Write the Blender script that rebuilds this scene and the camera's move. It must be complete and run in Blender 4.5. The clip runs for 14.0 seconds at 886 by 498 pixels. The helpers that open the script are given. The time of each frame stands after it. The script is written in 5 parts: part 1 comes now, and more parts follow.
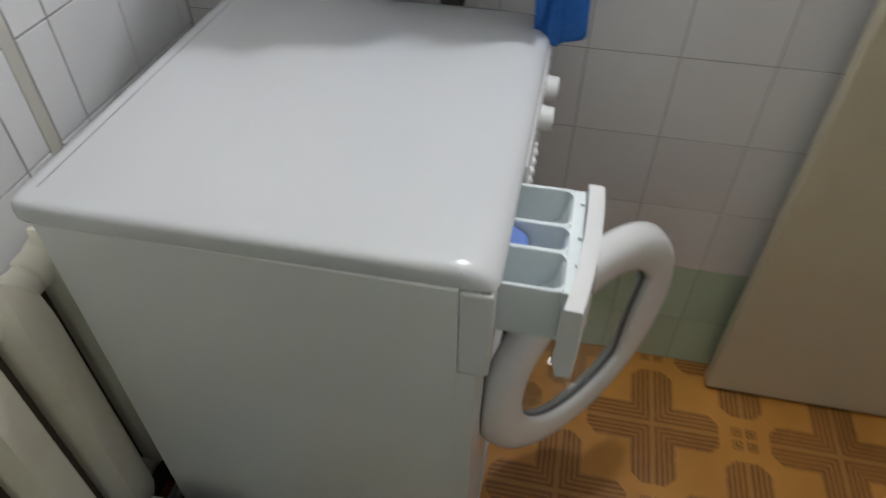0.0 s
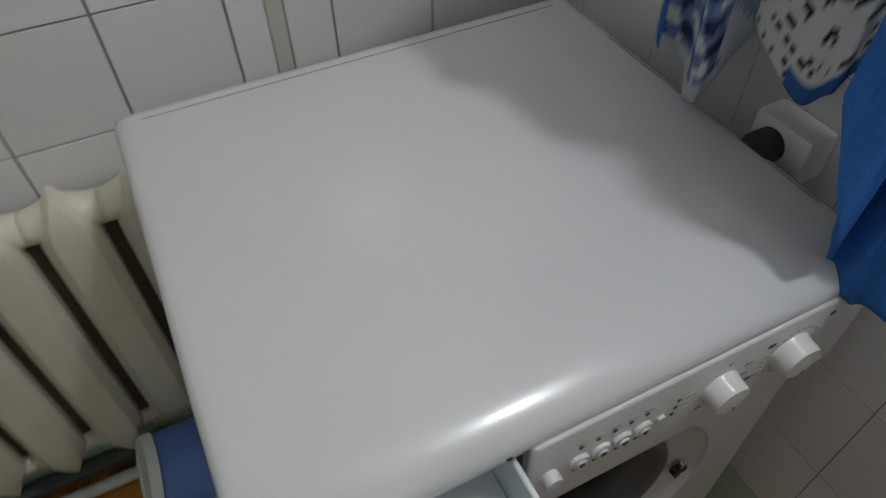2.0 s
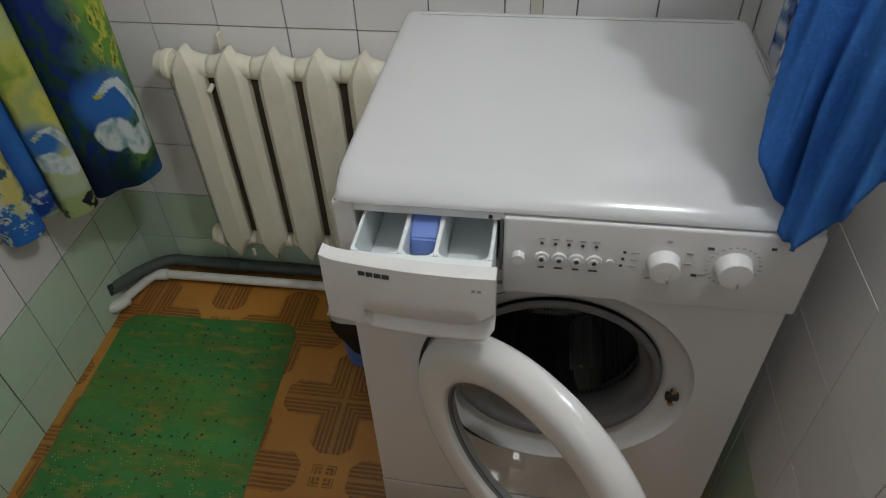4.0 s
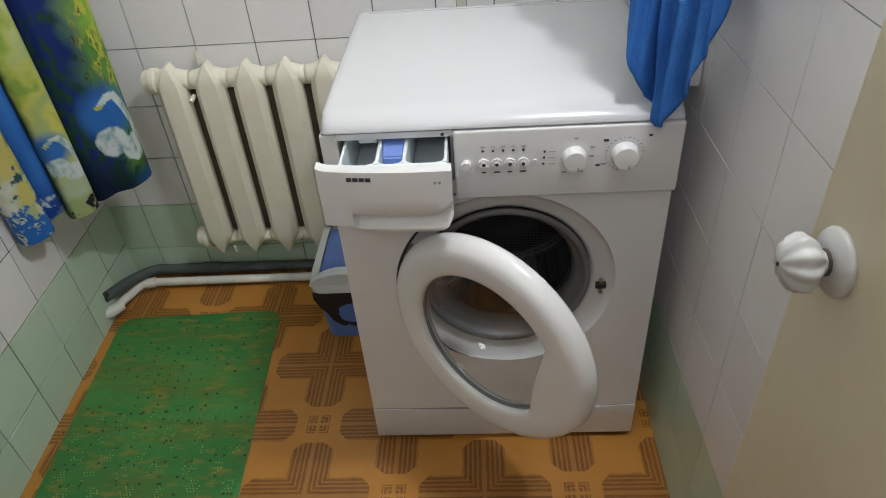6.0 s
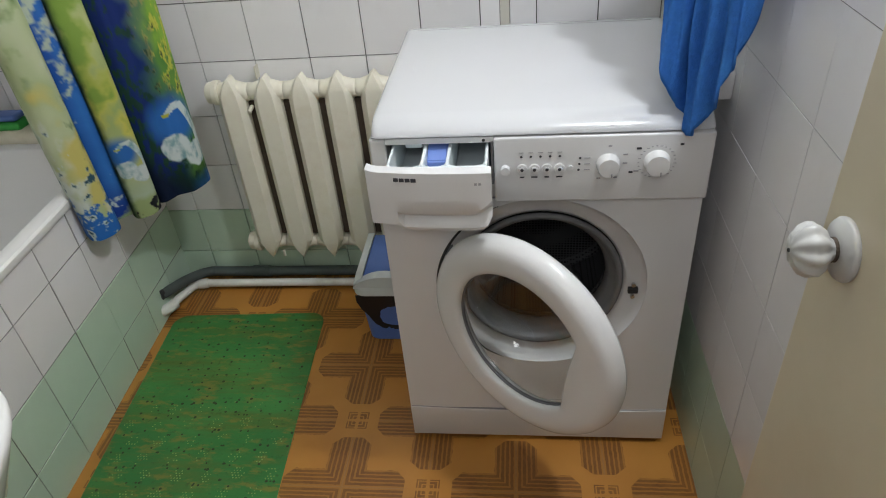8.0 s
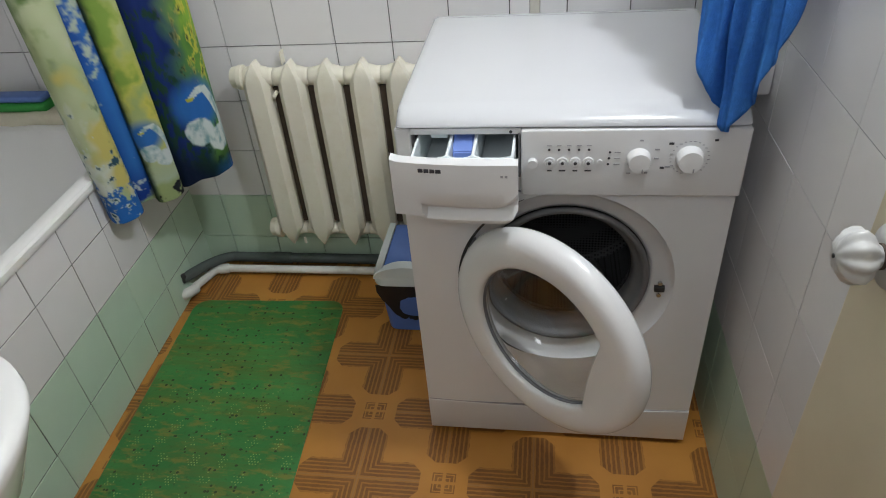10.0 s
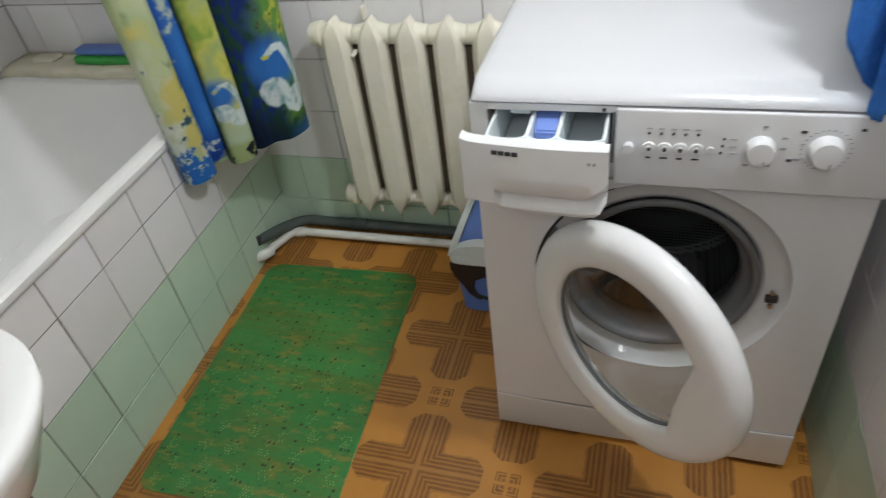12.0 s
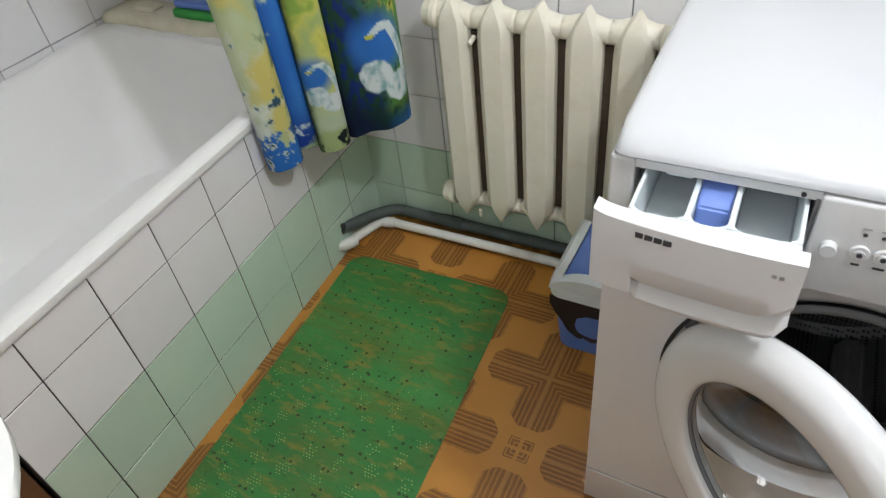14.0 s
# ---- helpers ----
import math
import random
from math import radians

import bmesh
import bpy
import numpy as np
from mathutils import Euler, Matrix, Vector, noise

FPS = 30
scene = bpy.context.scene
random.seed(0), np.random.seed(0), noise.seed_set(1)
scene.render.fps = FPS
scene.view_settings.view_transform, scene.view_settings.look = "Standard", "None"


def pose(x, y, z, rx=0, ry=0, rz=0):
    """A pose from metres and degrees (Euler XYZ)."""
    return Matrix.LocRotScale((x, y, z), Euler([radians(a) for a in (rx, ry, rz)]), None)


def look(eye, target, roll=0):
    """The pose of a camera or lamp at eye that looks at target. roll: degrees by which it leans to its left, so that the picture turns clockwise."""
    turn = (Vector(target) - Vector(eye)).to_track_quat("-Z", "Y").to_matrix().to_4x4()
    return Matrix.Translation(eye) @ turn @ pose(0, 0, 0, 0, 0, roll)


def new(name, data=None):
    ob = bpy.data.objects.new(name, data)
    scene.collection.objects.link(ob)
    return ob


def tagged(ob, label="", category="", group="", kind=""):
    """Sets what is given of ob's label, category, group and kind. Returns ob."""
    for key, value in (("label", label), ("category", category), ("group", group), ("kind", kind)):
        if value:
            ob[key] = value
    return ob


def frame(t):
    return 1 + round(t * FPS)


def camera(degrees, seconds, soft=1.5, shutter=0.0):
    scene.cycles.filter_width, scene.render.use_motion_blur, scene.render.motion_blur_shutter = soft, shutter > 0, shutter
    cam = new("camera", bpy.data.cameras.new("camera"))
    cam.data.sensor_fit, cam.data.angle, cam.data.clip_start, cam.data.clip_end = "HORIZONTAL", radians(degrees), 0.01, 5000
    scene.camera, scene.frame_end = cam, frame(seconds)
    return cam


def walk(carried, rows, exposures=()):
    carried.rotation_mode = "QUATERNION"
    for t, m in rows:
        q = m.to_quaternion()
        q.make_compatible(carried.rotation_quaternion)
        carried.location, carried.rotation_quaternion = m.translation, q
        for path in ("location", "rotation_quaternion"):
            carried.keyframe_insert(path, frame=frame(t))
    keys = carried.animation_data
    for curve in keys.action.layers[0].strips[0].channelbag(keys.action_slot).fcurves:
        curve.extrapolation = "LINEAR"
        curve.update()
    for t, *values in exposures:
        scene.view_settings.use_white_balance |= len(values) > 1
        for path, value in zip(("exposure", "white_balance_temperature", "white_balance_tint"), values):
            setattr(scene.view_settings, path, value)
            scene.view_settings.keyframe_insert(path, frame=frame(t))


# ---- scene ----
cam = camera(67.0, 14.0, soft=1.0, shutter=0.3)
PATH = [
    (0, (-0.445, -0.053, 1.323), (0.973, 0.238, -0.057), 0.5),
    (0.5, (-0.256, -0.126, 1.313), (0.934, 0.694, -0.07), -3.3),
    (1, (-0.123, -0.185, 1.348), (0.736, 0.944, -0.062), -6.0),
    (1.5, (-0.025, -0.134, 1.336), (0.858, 0.935, -0.105), -2.3),
    (2, (0.069, -0.196, 1.312), (0.642, 1.018, -0.171), -1.5),
    (2.5, (0.185, -0.346, 1.35), (0.255, 1.027, -0.103), -2.3),
    (3, (0.175, -0.429, 1.35), (-0.01, 0.973, -0.065), -2.2),
    (3.5, (0.208, -0.573, 1.361), (-0.081, 0.903, 0.042), -0.6),
    (4, (0.258, -0.658, 1.359), (0.0, 0.8, 0.015), -2.4),
    (6.5, (0.274, -1.05, 1.349), (0.161, 0.553, 0.159), -4.5),
    (7, (0.282, -1.07, 1.352), (0.099, 0.539, 0.179), -5.4),
    (7.5, (0.28, -1.082, 1.353), (0.047, 0.526, 0.188), -6.1),
    (8, (0.272, -1.082, 1.359), (0.037, 0.531, 0.2), -5.4),
    (10.5, (0.261, -1.059, 1.351), (-0.036, 0.525, 0.167), -5.2),
    (11, (0.259, -1.065, 1.353), (-0.005, 0.523, 0.167), -4.5),
    (11.5, (0.281, -1.009, 1.34), (-0.026, 0.568, 0.149), -3.7),
    (12, (0.27, -0.916, 1.311), (-0.285, 0.537, 0.053), -8.2),
    (12.5, (0.24, -0.867, 1.292), (-0.468, 0.462, -0.024), -8.5),
    (13, (0.23, -0.733, 1.288), (-0.433, 0.581, -0.067), -6.8),
    (13.5, (0.169, -0.678, 1.276), (-0.511, 0.592, -0.112), -6.9),
    (14, (0.157, -0.663, 1.289), (-0.625, 0.605, -0.045), -7.6),
]
EXPOSURES = [(0.0, -0.46, 6500, 10), (0.45, -0.80, 6450, 10), (1.5, -1.11, 6500, 10), (3.1, -1.09, 6600, 9), (4.0, -0.71, 6650, 9), (6.3, -0.02, 6550, 10), (8.0, -0.02, 6450, 10), (11.4, 0.03, 6350, 10), (12.4, 0.26, 6450, 10), (14.0, 0.32, 6400, 11)]
walk(cam, [(t, look(eye, target, roll)) for t, eye, target, roll in PATH], EXPOSURES)

# ---- light ----
world = bpy.data.worlds.new("world")
scene.world = world
world.use_nodes = True
world.node_tree.nodes["Background"].inputs[0].default_value = (0.9, 0.92, 1.0, 1)
world.node_tree.nodes["Background"].inputs[1].default_value = 0.02
LAMP = (0.595, -0.22, 2.10)
bulb = bpy.data.lights.new("lamp_light", "POINT")
bulb.energy, bulb.color, bulb.shadow_soft_size = 36, (0.94, 0.98, 1.02), 0.05
new("lamp_light", bulb).location = LAMP
# daylight-white fill light added behind the open doorway, its source is unseen
hall = bpy.data.lights.new("hall_fill", "AREA")
hall.energy, hall.color, hall.size = 6.2, (0.95, 0.98, 1.0), 0.5
new("hall_fill", hall).matrix_world = look((0.1, -2.1, 2.25), (0.0, -0.4, 0.4))


# ---- materials ----
def mat(name, color, rough=0.5, metal=0.0, vary=0.0, scale=40.0, bump=0.0, bump_scale=200.0, second=None, second_scale=6.0, second_amount=0.5, spec=0.5, coat=0.0, piece=0.0):
    m = bpy.data.materials.new(name)
    m.use_nodes = True
    t = m.node_tree
    b = t.nodes["Principled BSDF"]
    b.inputs["Roughness"].default_value, b.inputs["Metallic"].default_value = rough, metal
    b.inputs["Specular IOR Level"].default_value = spec
    b.inputs["Coat Weight"].default_value = coat
    b.inputs["Base Color"].default_value = (*color, 1)
    co = t.nodes.new("ShaderNodeTexCoord")
    out = None
    if vary or second or piece:
        n = t.nodes.new("ShaderNodeTexNoise")
        n.inputs["Scale"].default_value, n.inputs["Detail"].default_value = scale, 6
        t.links.new(co.outputs["Object"], n.inputs["Vector"])
        mul = t.nodes.new("ShaderNodeMix")
        mul.data_type = "RGBA"
        mul.inputs[6].default_value = (*[c * (1 - vary) for c in color], 1)
        mul.inputs[7].default_value = (*[min(1, c * (1 + vary)) for c in color], 1)
        t.links.new(n.outputs["Fac"], mul.inputs[0])
        out = mul.outputs[2]
        if second:
            n2 = t.nodes.new("ShaderNodeTexNoise")
            n2.inputs["Scale"].default_value, n2.inputs["Detail"].default_value, n2.inputs["Roughness"].default_value = second_scale, 8, 0.65
            t.links.new(co.outputs["Object"], n2.inputs["Vector"])
            r = t.nodes.new("ShaderNodeMapRange")
            r.inputs["From Min"].default_value, r.inputs["From Max"].default_value = 0.5, 0.72
            r.inputs["To Max"].default_value = second_amount
            t.links.new(n2.outputs["Fac"], r.inputs["Value"])
            mx = t.nodes.new("ShaderNodeMix")
            mx.data_type = "RGBA"
            mx.inputs[7].default_value = (*second, 1)
            t.links.new(r.outputs["Result"], mx.inputs[0])
            t.links.new(out, mx.inputs[6])
            out = mx.outputs[2]
        if piece:
            oi = t.nodes.new("ShaderNodeObjectInfo")
            r3 = t.nodes.new("ShaderNodeMapRange")
            r3.inputs["To Min"].default_value, r3.inputs["To Max"].default_value = 1 - piece, 1.0
            t.links.new(oi.outputs["Random"], r3.inputs["Value"])
            mm = t.nodes.new("ShaderNodeMix")
            mm.data_type, mm.blend_type = "RGBA", "MULTIPLY"
            mm.inputs[0].default_value = 1
            t.links.new(out, mm.inputs[6])
            t.links.new(r3.outputs["Result"], mm.inputs[7])
            out = mm.outputs[2]
        t.links.new(out, b.inputs["Base Color"])
    if bump:
        n = t.nodes.new("ShaderNodeTexNoise")
        n.inputs["Scale"].default_value, n.inputs["Detail"].default_value = bump_scale, 4
        t.links.new(co.outputs["Object"], n.inputs["Vector"])
        bp = t.nodes.new("ShaderNodeBump")
        bp.inputs["Strength"].default_value, bp.inputs["Distance"].default_value = bump, 0.002
        t.links.new(n.outputs["Fac"], bp.inputs["Height"])
        t.links.new(bp.outputs["Normal"], b.inputs["Normal"])
    return m


# washer top: the cabinet's white, dimmed in its colour against the strong lamp light
ENAMEL_DIMMED = mat("white_enamel_dimmed", (0.61, 0.62, 0.64), 0.21, vary=0.02, scale=9, bump=0.03, bump_scale=14, coat=0.2)
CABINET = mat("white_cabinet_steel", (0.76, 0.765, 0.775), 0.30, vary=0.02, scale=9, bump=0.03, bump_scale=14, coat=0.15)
PLASTIC = mat("white_plastic", (0.73, 0.73, 0.735), 0.36, vary=0.02, scale=20, bump=0.03, bump_scale=400)
DOOR_PLASTIC = mat("white_gloss_plastic", (0.77, 0.77, 0.77), 0.22, vary=0.02, scale=20)
TRAY = mat("grey_tray_plastic", (0.80, 0.86, 0.88), 0.4, vary=0.04, scale=30, second=(0.80, 0.82, 0.84), second_scale=25, second_amount=0.3)
BLUE_INSERT = mat("blue_plastic", (0.17, 0.27, 0.66), 0.4, vary=0.05)
PRINT = mat("dark_print", (0.05, 0.05, 0.06), 0.5)
PRINT_GREY = mat("grey_print", (0.34, 0.34, 0.36), 0.5)
RUBBER = mat("grey_rubber", (0.17, 0.17, 0.18), 0.55, vary=0.15, scale=30)
GASKET = mat("dark_grey_gasket", (0.155, 0.155, 0.16), 0.5, vary=0.15, scale=30)
DARK = mat("dark_cavity", (0.03, 0.03, 0.03), 0.6)
CHROME = mat("bright_steel", (0.7, 0.7, 0.7), 0.2, metal=1)
TILE = mat("white_tile", (0.84, 0.83, 0.84), 0.22, vary=0.03, scale=7, second=(0.60, 0.58, 0.55), second_scale=5, second_amount=0.25, bump=0.06, bump_scale=14, piece=0.08)
GREEN_TILE = mat("green_painted_tile", (0.55, 0.70, 0.565), 0.32, vary=0.06, scale=9, second=(0.62, 0.75, 0.61), second_scale=7, second_amount=0.5, bump=0.10, bump_scale=30, piece=0.10)
GROUT = mat("grout", (0.075, 0.072, 0.07), 0.9, vary=0.3, scale=60, bump=0.3)
GROUT_PALE = mat("pale_grout", (0.22, 0.215, 0.21), 0.9, vary=0.3, scale=60, bump=0.3)
GREEN_GROUT = mat("green_grout", (0.17, 0.24, 0.18), 0.8, vary=0.3, scale=60, bump=0.3)
PLASTER = mat("cream_plaster", (0.62, 0.60, 0.52), 0.75, vary=0.05, scale=8, bump=0.15, bump_scale=60)
BEIGE = mat("beige_paint", (0.60, 0.58, 0.52), 0.5, vary=0.06, scale=10)
DOOR_PAINT = mat("cream_door_paint", (0.66, 0.59, 0.44), 0.45, vary=0.03, scale=5, second=(0.55, 0.47, 0.33), second_scale=3, second_amount=0.35, bump=0.08, bump_scale=25)
RADIATOR = mat("cream_radiator_paint", (0.78, 0.745, 0.63), 0.38, vary=0.05, scale=14, second=(0.60, 0.53, 0.38), second_scale=14, second_amount=0.4, bump=0.35, bump_scale=45)
GAP_BROWN = mat("dark_gap_brown", (0.07, 0.05, 0.035), 0.85, vary=0.4, scale=30)
TUB = mat("bath_enamel", (0.88, 0.88, 0.87), 0.5, vary=0.02, scale=5)
LEDGE = mat("mortar_ledge", (0.72, 0.68, 0.54), 0.7, vary=0.1, scale=18, second=(0.50, 0.43, 0.30), second_scale=12, second_amount=0.4, bump=0.4, bump_scale=40)
CERAMIC = mat("sink_ceramic", (0.82, 0.82, 0.81), 0.12, vary=0.01, scale=6, coat=0.3)
PIPE_WHITE = mat("white_painted_pipe", (0.74, 0.74, 0.70), 0.45, vary=0.05, scale=30, second=(0.42, 0.38, 0.30), second_scale=16, second_amount=0.5, bump=0.2, bump_scale=50)
PIPE_GREY = mat("grey_drain_pipe", (0.075, 0.092, 0.088), 0.6, vary=0.15, scale=20, second=(0.10, 0.11, 0.10), second_scale=9, second_amount=0.7)
BIN_BLUE = mat("blue_bin_plastic", (0.10, 0.19, 0.52), 0.45, vary=0.06, scale=30)
BIN_WHITE = mat("white_bin_plastic", (0.62, 0.66, 0.66), 0.45, vary=0.04, scale=30)
BIN_BLACK = mat("black_bin_film", (0.012, 0.012, 0.014), 0.35, vary=0.3, scale=50)
WOOD = mat("brown_board", (0.14, 0.065, 0.03), 0.45, vary=0.3, scale=24, bump=0.2, bump_scale=90)
BLUE_TOWEL = mat("blue_terry", (0.045, 0.18, 0.56), 0.95, vary=0.22, scale=120, second=(0.06, 0.24, 0.62), second_scale=18, second_amount=0.5, bump=0.9, bump_scale=420, spec=0.1)
SPONGE_GREEN = mat("green_plastic", (0.03, 0.33, 0.05), 0.5, vary=0.15, scale=80)
KNOB_PAINT = mat("painted_knob", (0.52, 0.52, 0.51), 0.3, vary=0.06, scale=40, second=(0.50, 0.49, 0.46), second_scale=30, second_amount=0.3)
CEILING_PAINT = mat("ceiling_whitewash", (0.78, 0.77, 0.74), 0.9, vary=0.03, scale=5)
WALL_PAINT = mat("wall_whitewash", (0.72, 0.70, 0.66), 0.9, vary=0.04, scale=5)


def glass_material():
    m = bpy.data.materials.new("door_glass")
    m.use_nodes = True
    b = m.node_tree.nodes["Principled BSDF"]
    b.inputs["Base Color"].default_value = (0.93, 0.95, 0.95, 1)
    b.inputs["Roughness"].default_value, b.inputs["IOR"].default_value = 0.02, 1.45
    b.inputs["Transmission Weight"].default_value = 1.0
    return m


def drum_material():
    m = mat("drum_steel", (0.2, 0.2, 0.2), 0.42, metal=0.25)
    t = m.node_tree
    b = t.nodes["Principled BSDF"]
    co = t.nodes.new("ShaderNodeTexCoord")
    v = t.nodes.new("ShaderNodeTexVoronoi")
    v.inputs["Scale"].default_value, v.inputs["Randomness"].default_value = 130, 0.05
    t.links.new(co.outputs["Object"], v.inputs["Vector"])
    r = t.nodes.new("ShaderNodeMapRange")
    r.inputs["From Min"].default_value, r.inputs["From Max"].default_value = 0.30, 0.40
    t.links.new(v.outputs["Distance"], r.inputs["Value"])
    mx = t.nodes.new("ShaderNodeMix")
    mx.data_type = "RGBA"
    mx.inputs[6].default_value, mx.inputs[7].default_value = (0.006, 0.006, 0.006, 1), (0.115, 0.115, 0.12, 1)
    t.links.new(r.outputs["Result"], mx.inputs[0])
    t.links.new(mx.outputs[2], b.inputs["Base Color"])
    bp = t.nodes.new("ShaderNodeBump")
    bp.inputs["Strength"].default_value, bp.inputs["Distance"].default_value = 0.6, 0.002
    t.links.new(r.outputs["Result"], bp.inputs["Height"])
    t.links.new(bp.outputs["Normal"], b.inputs["Normal"])
    return m


def linoleum_material():
    """Ochre sheet printed with striped brown crosses and small four-part squares between them."""
    m = bpy.data.materials.new("linoleum")
    m.use_nodes = True
    t = m.node_tree
    b = t.nodes["Principled BSDF"]
    co = t.nodes.new("ShaderNodeTexCoord")
    mp = t.nodes.new("ShaderNodeMapping")
    mp.vector_type = "POINT"
    U = 0.2
    sx, sy = U / 0.2055, U / 0.1995
    mp.inputs["Scale"].default_value = (sx, sy, 1)
    mp.inputs["Location"].default_value = (0.159 * sx, 0.153 * sy, 0)
    t.links.new(co.outputs["Object"], mp.inputs["Vector"])
    sep = t.nodes.new("ShaderNodeSeparateXYZ")
    t.links.new(mp.outputs["Vector"], sep.inputs[0])

    def op(kind, a, c, *rest):
        n = t.nodes.new("ShaderNodeMath")
        n.operation = kind
        for k, v in enumerate((a, c, *rest)):
            if isinstance(v, (int, float)):
                n.inputs[k].default_value = v
            elif v is not None:
                t.links.new(v, n.inputs[k])
        return n.outputs[0]

    wob = t.nodes.new("ShaderNodeTexNoise")
    wob.inputs["Scale"].default_value = 60
    t.links.new(co.outputs["Object"], wob.inputs["Vector"])
    w = op("MULTIPLY", op("SUBTRACT", wob.outputs["Fac"], 0.5), 0.008)
    a = op("PINGPONG", sep.outputs[0], U)
    c = op("PINGPONG", sep.outputs[1], U)
    a2, c2 = op("SUBTRACT", U, a), op("SUBTRACT", U, c)

    def cross(p, q):
        lo, hi = op("MINIMUM", p, q), op("MAXIMUM", p, q)
        corner = op("ADD", hi, op("MULTIPLY", op("MAXIMUM", op("SUBTRACT", lo, 0.025), 0), 0.9))
        body = op("MULTIPLY", op("LESS_THAN", op("ADD", lo, w), 0.049), op("LESS_THAN", corner, 0.145))
        stripe = op("LESS_THAN", op("PINGPONG", op("ADD", op("ADD", lo, 0.002), op("MULTIPLY", w, 0.5)), 0.0054), 0.0034)
        return body, op("MULTIPLY", body, stripe), op("LESS_THAN", lo, 0.0016)

    def square(p, q):
        hi, lo = op("MAXIMUM", p, q), op("MINIMUM", p, q)
        return op("MULTIPLY", op("MULTIPLY", op("LESS_THAN", hi, 0.027), op("GREATER_THAN", lo, 0.004)), op("LESS_THAN", op("PINGPONG", hi, 0.0045), 0.0032))

    b1, s1, l1 = cross(a, c)
    b2, s2, l2 = cross(a2, c2)
    body = op("MAXIMUM", b1, b2)
    stripe = op("MAXIMUM", op("MAXIMUM", s1, s2), op("MAXIMUM", square(a2, c), square(a, c2)))
    seam = op("MULTIPLY", op("MAXIMUM", l1, l2), body)

    def mix(f, x, y):
        n = t.nodes.new("ShaderNodeMix")
        n.data_type = "RGBA"
        for k, v in ((0, f), (6, x), (7, y)):
            if isinstance(v, tuple):
                n.inputs[k].default_value = (*v, 1)
            elif isinstance(v, (int, float)):
                n.inputs[k].default_value = v
            else:
                t.links.new(v, n.inputs[k])
        return n.outputs[2]

    big = t.nodes.new("ShaderNodeTexNoise")
    big.inputs["Scale"].default_value, big.inputs["Detail"].default_value = 7, 6
    t.links.new(co.outputs["Object"], big.inputs["Vector"])
    base = mix(big.outputs["Fac"], (0.37, 0.155, 0.026), (0.56, 0.26, 0.052))
    grain = t.nodes.new("ShaderNodeTexNoise")
    grain.inputs["Scale"].default_value, grain.inputs["Detail"].default_value = 160, 3
    t.links.new(co.outputs["Object"], grain.inputs["Vector"])
    wear = t.nodes.new("ShaderNodeTexNoise")
    wear.inputs["Scale"].default_value, wear.inputs["Detail"].default_value = 22, 5
    t.links.new(co.outputs["Object"], wear.inputs["Vector"])
    brown = mix(grain.outputs["Fac"], (0.115, 0.040, 0.009), (0.22, 0.088, 0.022))
    col = mix(op("MULTIPLY", body, 0.34), base, brown)
    col = mix(op("MULTIPLY", stripe, op("ADD", op("MULTIPLY", wear.outputs["Fac"], 0.7), 0.42)), col, brown)
    col = mix(op("MULTIPLY", seam, 0.6), col, (0.42, 0.22, 0.07))
    t.links.new(col, b.inputs["Base Color"])
    rr = t.nodes.new("ShaderNodeMapRange")
    rr.inputs["To Min"].default_value, rr.inputs["To Max"].default_value = 0.24, 0.42
    t.links.new(big.outputs["Fac"], rr.inputs["Value"])
    t.links.new(rr.outputs["Result"], b.inputs["Roughness"])
    bp = t.nodes.new("ShaderNodeBump")
    bp.inputs["Strength"].default_value, bp.inputs["Distance"].default_value = 0.15, 0.002
    t.links.new(big.outputs["Fac"], bp.inputs["Height"])
    t.links.new(bp.outputs["Normal"], b.inputs["Normal"])
    return m


def colour_attribute_material(name, rough=0.8, bump=0.2, bump_scale=300, sheen=0.0):
    """Printed cloth: the print, with the curtain's fold shade, is a colour layer of the mesh."""
    m = mat(name, (0.5, 0.5, 0.5), rough, bump=bump, bump_scale=bump_scale, spec=0.2)
    t = m.node_tree
    at = t.nodes.new("ShaderNodeVertexColor")
    at.layer_name = "print"
    t.links.new(at.outputs["Color"], t.nodes["Principled BSDF"].inputs["Base Color"])
    t.nodes["Principled BSDF"].inputs["Sheen Weight"].default_value = sheen
    return m


GLASS = glass_material()
DRUM = drum_material()
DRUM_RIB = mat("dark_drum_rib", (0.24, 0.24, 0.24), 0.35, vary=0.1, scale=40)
LINOLEUM = linoleum_material()
CURTAIN = colour_attribute_material("printed_shaded_curtain", 0.55, 0.1, 500)
KITCHEN_TOWEL = colour_attribute_material("printed_towel", 0.95, 0.8, 500)


